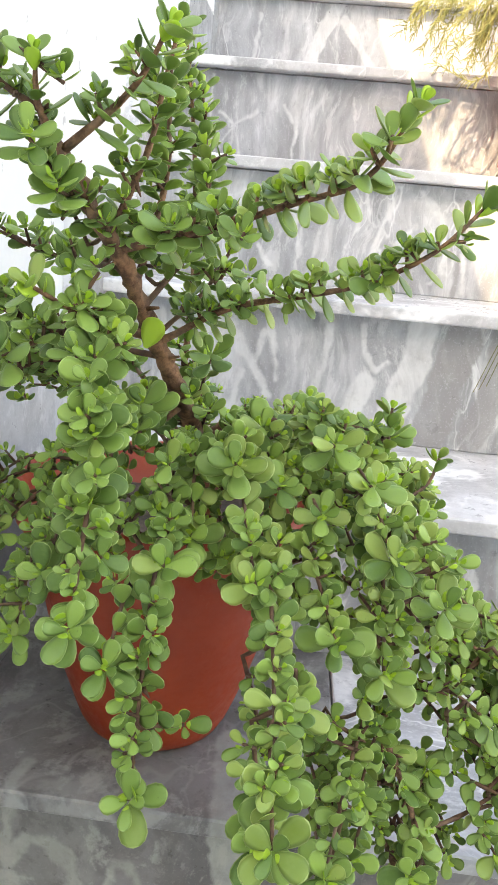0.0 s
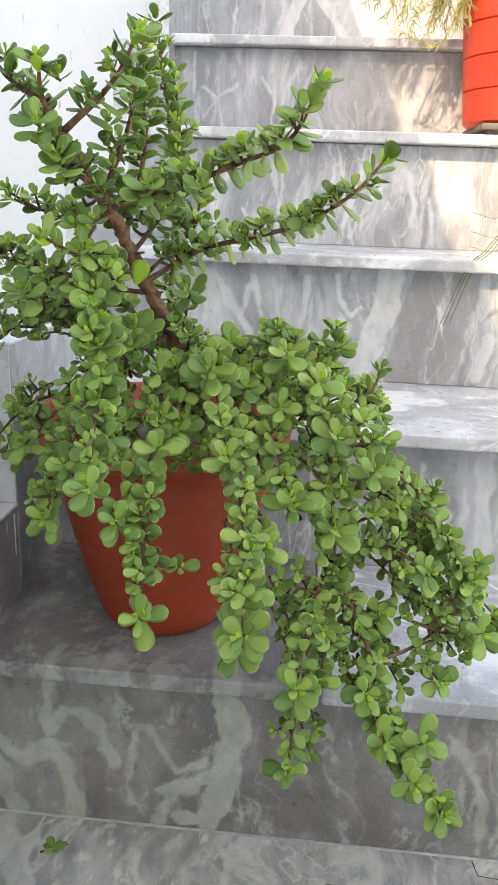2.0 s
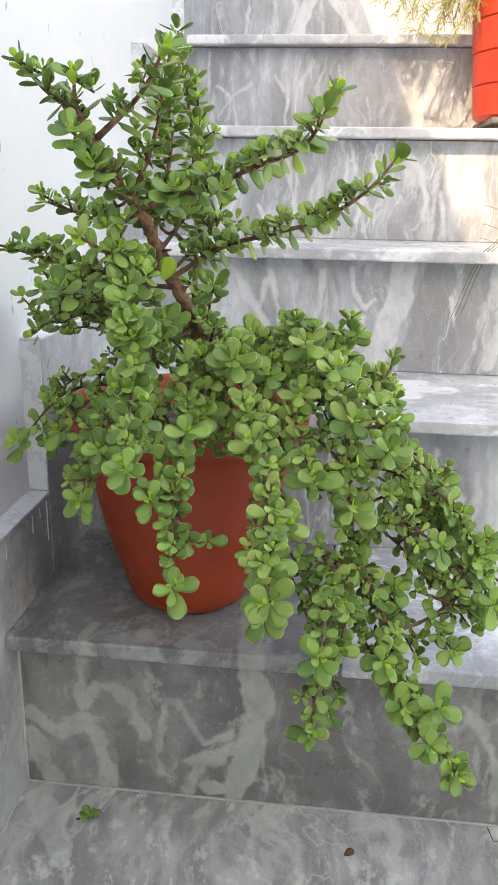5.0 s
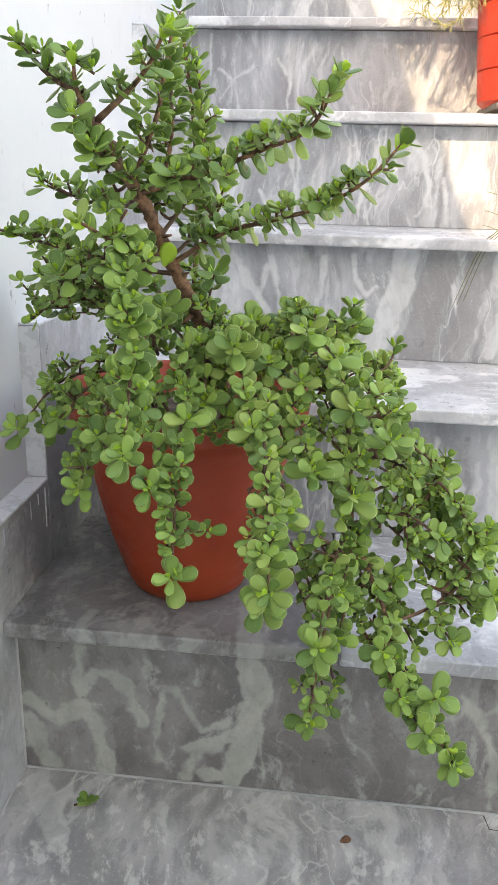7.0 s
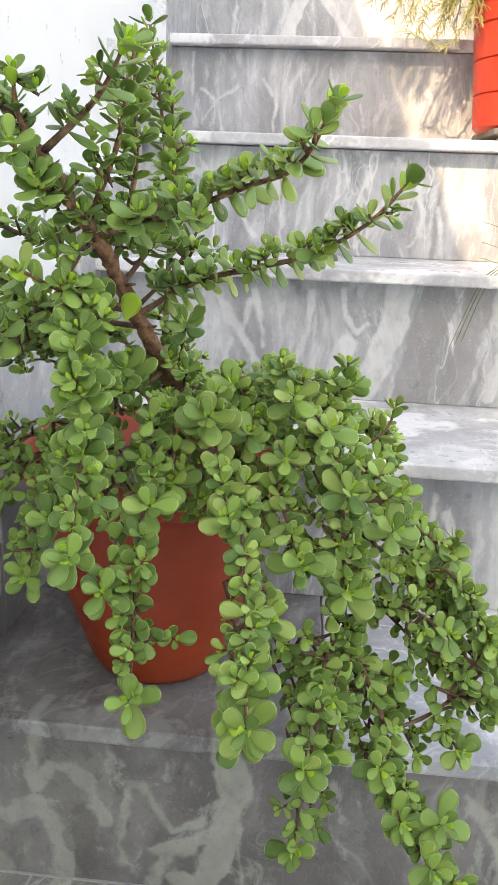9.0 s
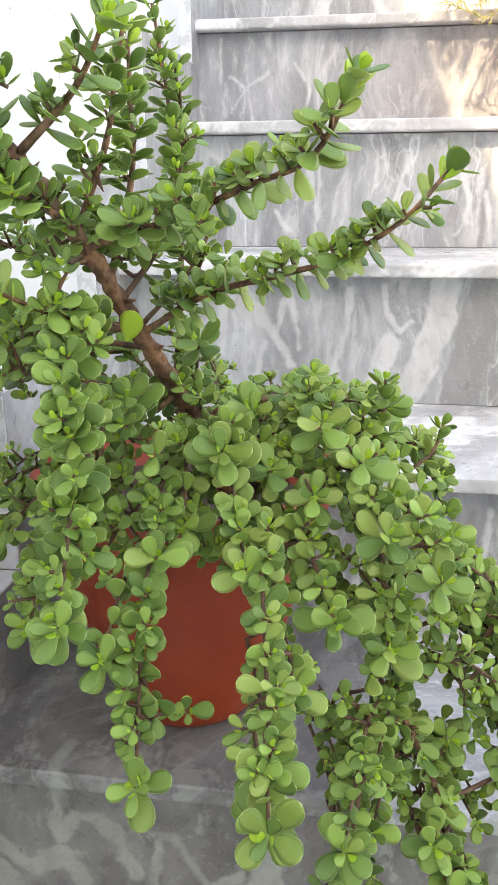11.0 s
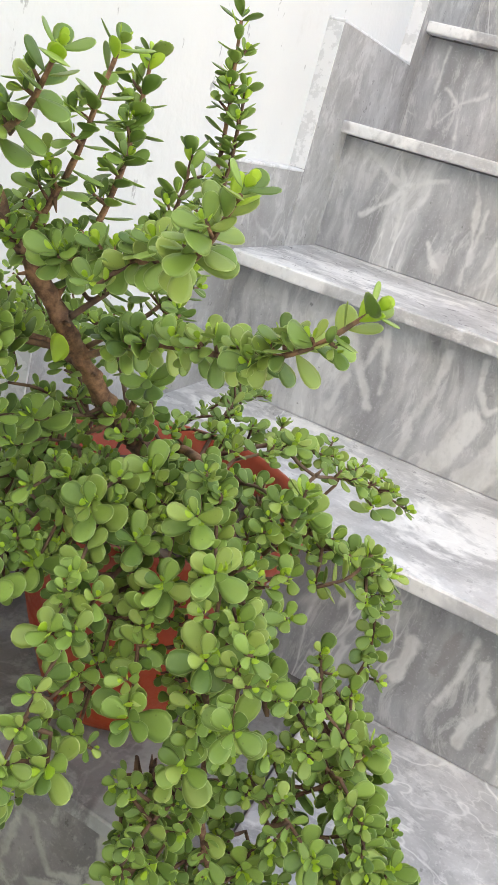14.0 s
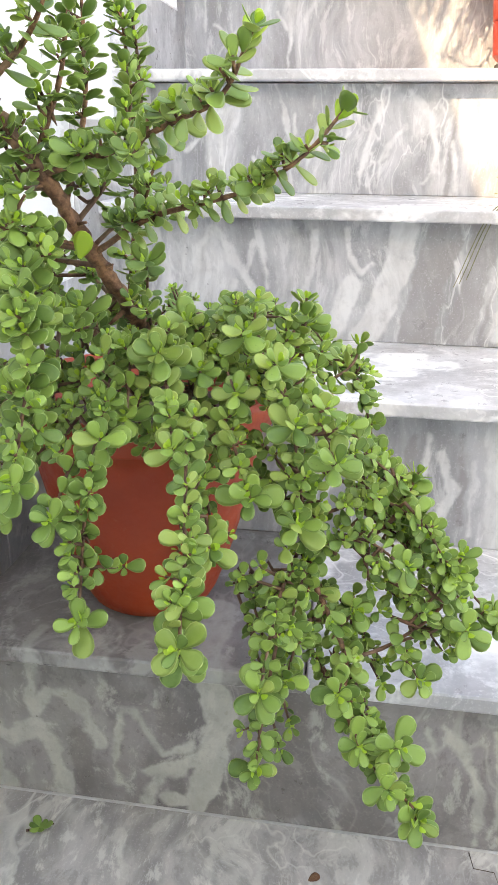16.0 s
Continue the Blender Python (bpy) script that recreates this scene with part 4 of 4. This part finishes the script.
for b in POT_TIPS + LIP_TIPS + RIM_TIPS + LOW_TIPS + INNER_TIPS + SIDE_TIPS + HIGH_TIPS + WALL_TIPS:
    b = Vector(b)
    a = min((q for q in WOOD if (q - b).length > 0.014), key=lambda q: (q - b).length)
    shoot(a, b, 0.004, 0.0115, 0.4, 3)
# fillers between neighbouring rosettes, further in
tips = [Vector(b) for _, b, _ in SHOOTS]
rng = random.Random(23)
for p in tips:
    near = sorted((q for q in tips if 0.012 < (q - p).length < 0.085), key=lambda q: (q - p).length)[:4]
    for q in near:
        if rng.random() < 0.5 and p.y > -0.2:
            b = p.lerp(q, rng.uniform(0.3, 0.6)) + Vector((rng.uniform(-0.01, 0.01), rng.uniform(0.012, 0.035), rng.uniform(-0.016, 0.002)))
            a = b + (SOIL - b).normalized() * min(0.055, (SOIL - b).length * 0.6) + Vector((0, 0, 0.006))
            shoot(a, b, 0.004, 0.0112, 0.4, 3)

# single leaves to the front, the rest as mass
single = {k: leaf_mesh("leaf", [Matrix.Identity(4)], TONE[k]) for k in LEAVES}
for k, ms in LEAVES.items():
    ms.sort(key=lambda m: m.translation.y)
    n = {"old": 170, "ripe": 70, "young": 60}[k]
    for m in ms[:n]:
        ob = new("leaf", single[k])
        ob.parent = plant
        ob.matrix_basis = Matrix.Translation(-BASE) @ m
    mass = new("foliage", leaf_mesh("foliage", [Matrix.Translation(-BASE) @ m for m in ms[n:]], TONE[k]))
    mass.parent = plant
    tagged(mass, {"old": "fleshy mid-green leaves", "ripe": "yellowed fleshy leaves, coloured paler for the brighter side", "young": "small bright yellow-green young leaves"}[k], kind="stuff")


# ---- red pot with a feathery plant, higher up ----
def red_pot():
    pot = tagged(new("plant_pot"), "bright red ribbed plastic pot on a grey foot, higher step", "plant pot")
    pot.location = (0.662, 0.82, 4 * H)
    prof = [(0.09, 0.022), (0.094, 0.024)]
    for i in range(5):
        z0, z1 = 0.03 + i * 0.05, 0.08 + i * 0.05
        prof += [(0.1 + 0.005 * i, z0), (0.1045 + 0.005 * i, z1 - 0.004), (0.102 + 0.005 * i, z1 - 0.002)]
    prof += [(0.135, 0.282), (0.136, 0.3), (0.13, 0.301), (0.122, 0.26), (0.1, 0.258)]
    body = smooth(part("body", lathe(prof, 48), bright_red, pot))
    body.data.set_sharp_from_angle(angle=radians(28))
    foot = bmesh.new()
    for a in range(4):
        x, y = 0.075 * math.cos(a * math.pi / 2 + 0.8), 0.075 * math.sin(a * math.pi / 2 + 0.8)
        box_into(foot, x - 0.017, x + 0.017, y - 0.017, y + 0.017, 0.0, 0.024, bevel=0.003)
    box_into(foot, -0.085, 0.085, -0.085, 0.085, 0.014, 0.024, bevel=0.003)
    part("foot", foot, grey_plastic, pot, "grey plastic foot")
    part("soil", lathe([(0.118, 0.255), (0.118, 0.262)], 24), soil, pot)


red_pot()


def feathery():
    th = tagged(new("feathery_plant"), "yellow-green feathery shrub with thin arching twigs in the red pot", "potted plant")
    th.location = (0.662, 0.82, 4 * H + 0.26)
    base = th.location.copy()
    r = random.Random(5)

    def strand(points, r0, needles, length, mat=fern_green):
        line = spline([Vector(p) - base for p in points], 0.008)
        bm = tube_into(bmesh.new(), line, r0, 0.0005, 5)
        for i in range(2, len(line)):
            for _ in range(needles):
                d = (line[i] - line[i - 1]).normalized()
                w = (d * 0.9 + Vector((r.uniform(-1, 1), r.uniform(-1, 1), r.uniform(-1, 1))) * 0.9).normalized() * length * r.uniform(0.5, 1.2)
                c = line[i] + d * r.uniform(-0.006, 0.006)
                tube_into(bm, [c, c + w * 0.5 + Vector((0, 0, 0.002)), c + w], 0.0008, 0.0004, 3)
        part("twig", bm, mat, th)

    for i in range(40):
        a = r.uniform(0, 2 * math.pi) if i > 26 else r.uniform(2.4, 4.4)
        out = r.uniform(0.1, 0.2)
        c, s = math.cos(a), math.sin(a) * 0.45
        top = r.uniform(0.03, 0.16)
        p0 = base + Vector((0.04 * c, 0.04 * s, 0))
        p1 = base + Vector((0.55 * out * c, 0.55 * out * s, 0.08 + top))
        p2 = base + Vector((out * c, out * s, top))
        p3 = base + Vector((out * 1.15 * c, out * 1.1 * s, top - r.uniform(0.05, 0.14)))
        strand((p0, p1, p2, p3), 0.0013, 3, 0.02)
    strand((base + Vector((-0.03, -0.02, 0)), (0.56, 0.79, 1.03), (0.53, 0.79, 0.9), (0.5, 0.79, 0.845), (0.44, 0.79, 0.862)), 0.0018, 4, 0.02)
    strand((base + Vector((-0.03, -0.03, 0)), (0.55, 0.78, 1.05), (0.51, 0.78, 0.93), (0.46, 0.78, 0.885)), 0.0018, 4, 0.02)
    for x, y, z in ((0.397, 0.8, 0.928), (0.425, 0.8, 0.883), (0.475, 0.79, 0.877), (0.512, 0.79, 0.911), (0.451, 0.8, 0.939), (0.429, 0.8, 0.915), (0.502, 0.8, 0.881), (0.405, 0.8, 0.905), (0.529, 0.8, 0.875), (0.477, 0.78, 0.906)):
        for _ in range(3):
            e = Vector((x + r.uniform(-0.02, 0.02), y + r.uniform(-0.03, 0.03), z + r.uniform(-0.015, 0.02)))
            s = base + Vector((r.uniform(-0.06, 0.0), r.uniform(-0.05, 0.03), 0))
            strand((s, s.lerp(e, 0.45) + Vector((0, 0, 0.11)), s.lerp(e, 0.85) + Vector((0, 0, 0.05)), e), 0.0013, 4, 0.018)
    # long thin blades that hang forward over the steps
    for dx in (0.0, 0.004, 0.009):
        strand((base + Vector((0.0, -0.05, 0)), (0.65, 0.6, 0.92), (0.62, 0.48, 0.66), (0.547 + dx, 0.44, 0.548), (0.517 + dx, 0.43, 0.515), (0.485 + dx * 1.6, 0.42, 0.433 + dx)), 0.0014, 0, 0.01, blade_green)
    for dz in (0.0, 0.022, 0.05):
        strand((base + Vector((0.02, -0.05, 0)), (0.68, 0.66, 0.98), (0.65, 0.63, 0.6 + dz), (0.6, 0.62, 0.532 + dz), (0.555, 0.62, 0.535 + dz)), 0.001, 0, 0.01, blade_green)



feathery()


# ---- litter on the floor ----
def litter():
    sprig = tagged(new("fallen_sprig"), "small fallen green sprig lying on the marble floor", "plant sprig")
    sprig.location = (0.091, -0.05, FLOOR + 0.004)
    r = random.Random(2)
    part("stalk", tube_into(bmesh.new(), [Vector((-0.012, -0.004, 0)), Vector((0, 0, 0.001)), Vector((0.012, 0.006, 0.002))], 0.0012, 0.0008, 5), young_bark, sprig)
    for i in range(6):
        a = i * 1.05 + r.uniform(-0.2, 0.2)
        ob = new("leaf", single["old"])
        ob.parent = sprig
        ob.matrix_basis = pose(0, 0, 0.002, 0, -14, math.degrees(a)) @ Matrix.Scale(r.uniform(0.009, 0.014), 4)
    for x, y, turn in ((0.348, -0.07, 40), (0.44, -0.16, 130)):
        ob = tagged(new("dry_leaf", leaf_mesh("dry_leaf", [Matrix.Identity(4)], dry)), "small dry brown leaf on the marble floor", "dry leaf")
        ob.matrix_basis = pose(x, y, FLOOR + 0.0015, 8, 5, turn) @ Matrix.Scale(0.012, 4)

    # thin tube laid along a dark crack-like line in the floor
    crack = tube_into(bmesh.new(), [Vector(q) for q in ((0.495, -0.019, FLOOR), (0.497, -0.036, FLOOR), (0.515, -0.038, FLOOR), (0.517, -0.051, FLOOR), (0.534, -0.053, FLOOR))], 0.0006, 0.0003, 5)
    tagged(new("fibre", mesh_of("fibre", crack, soil)), "thin dark crack-like line on the marble floor", "fibre")


litter()
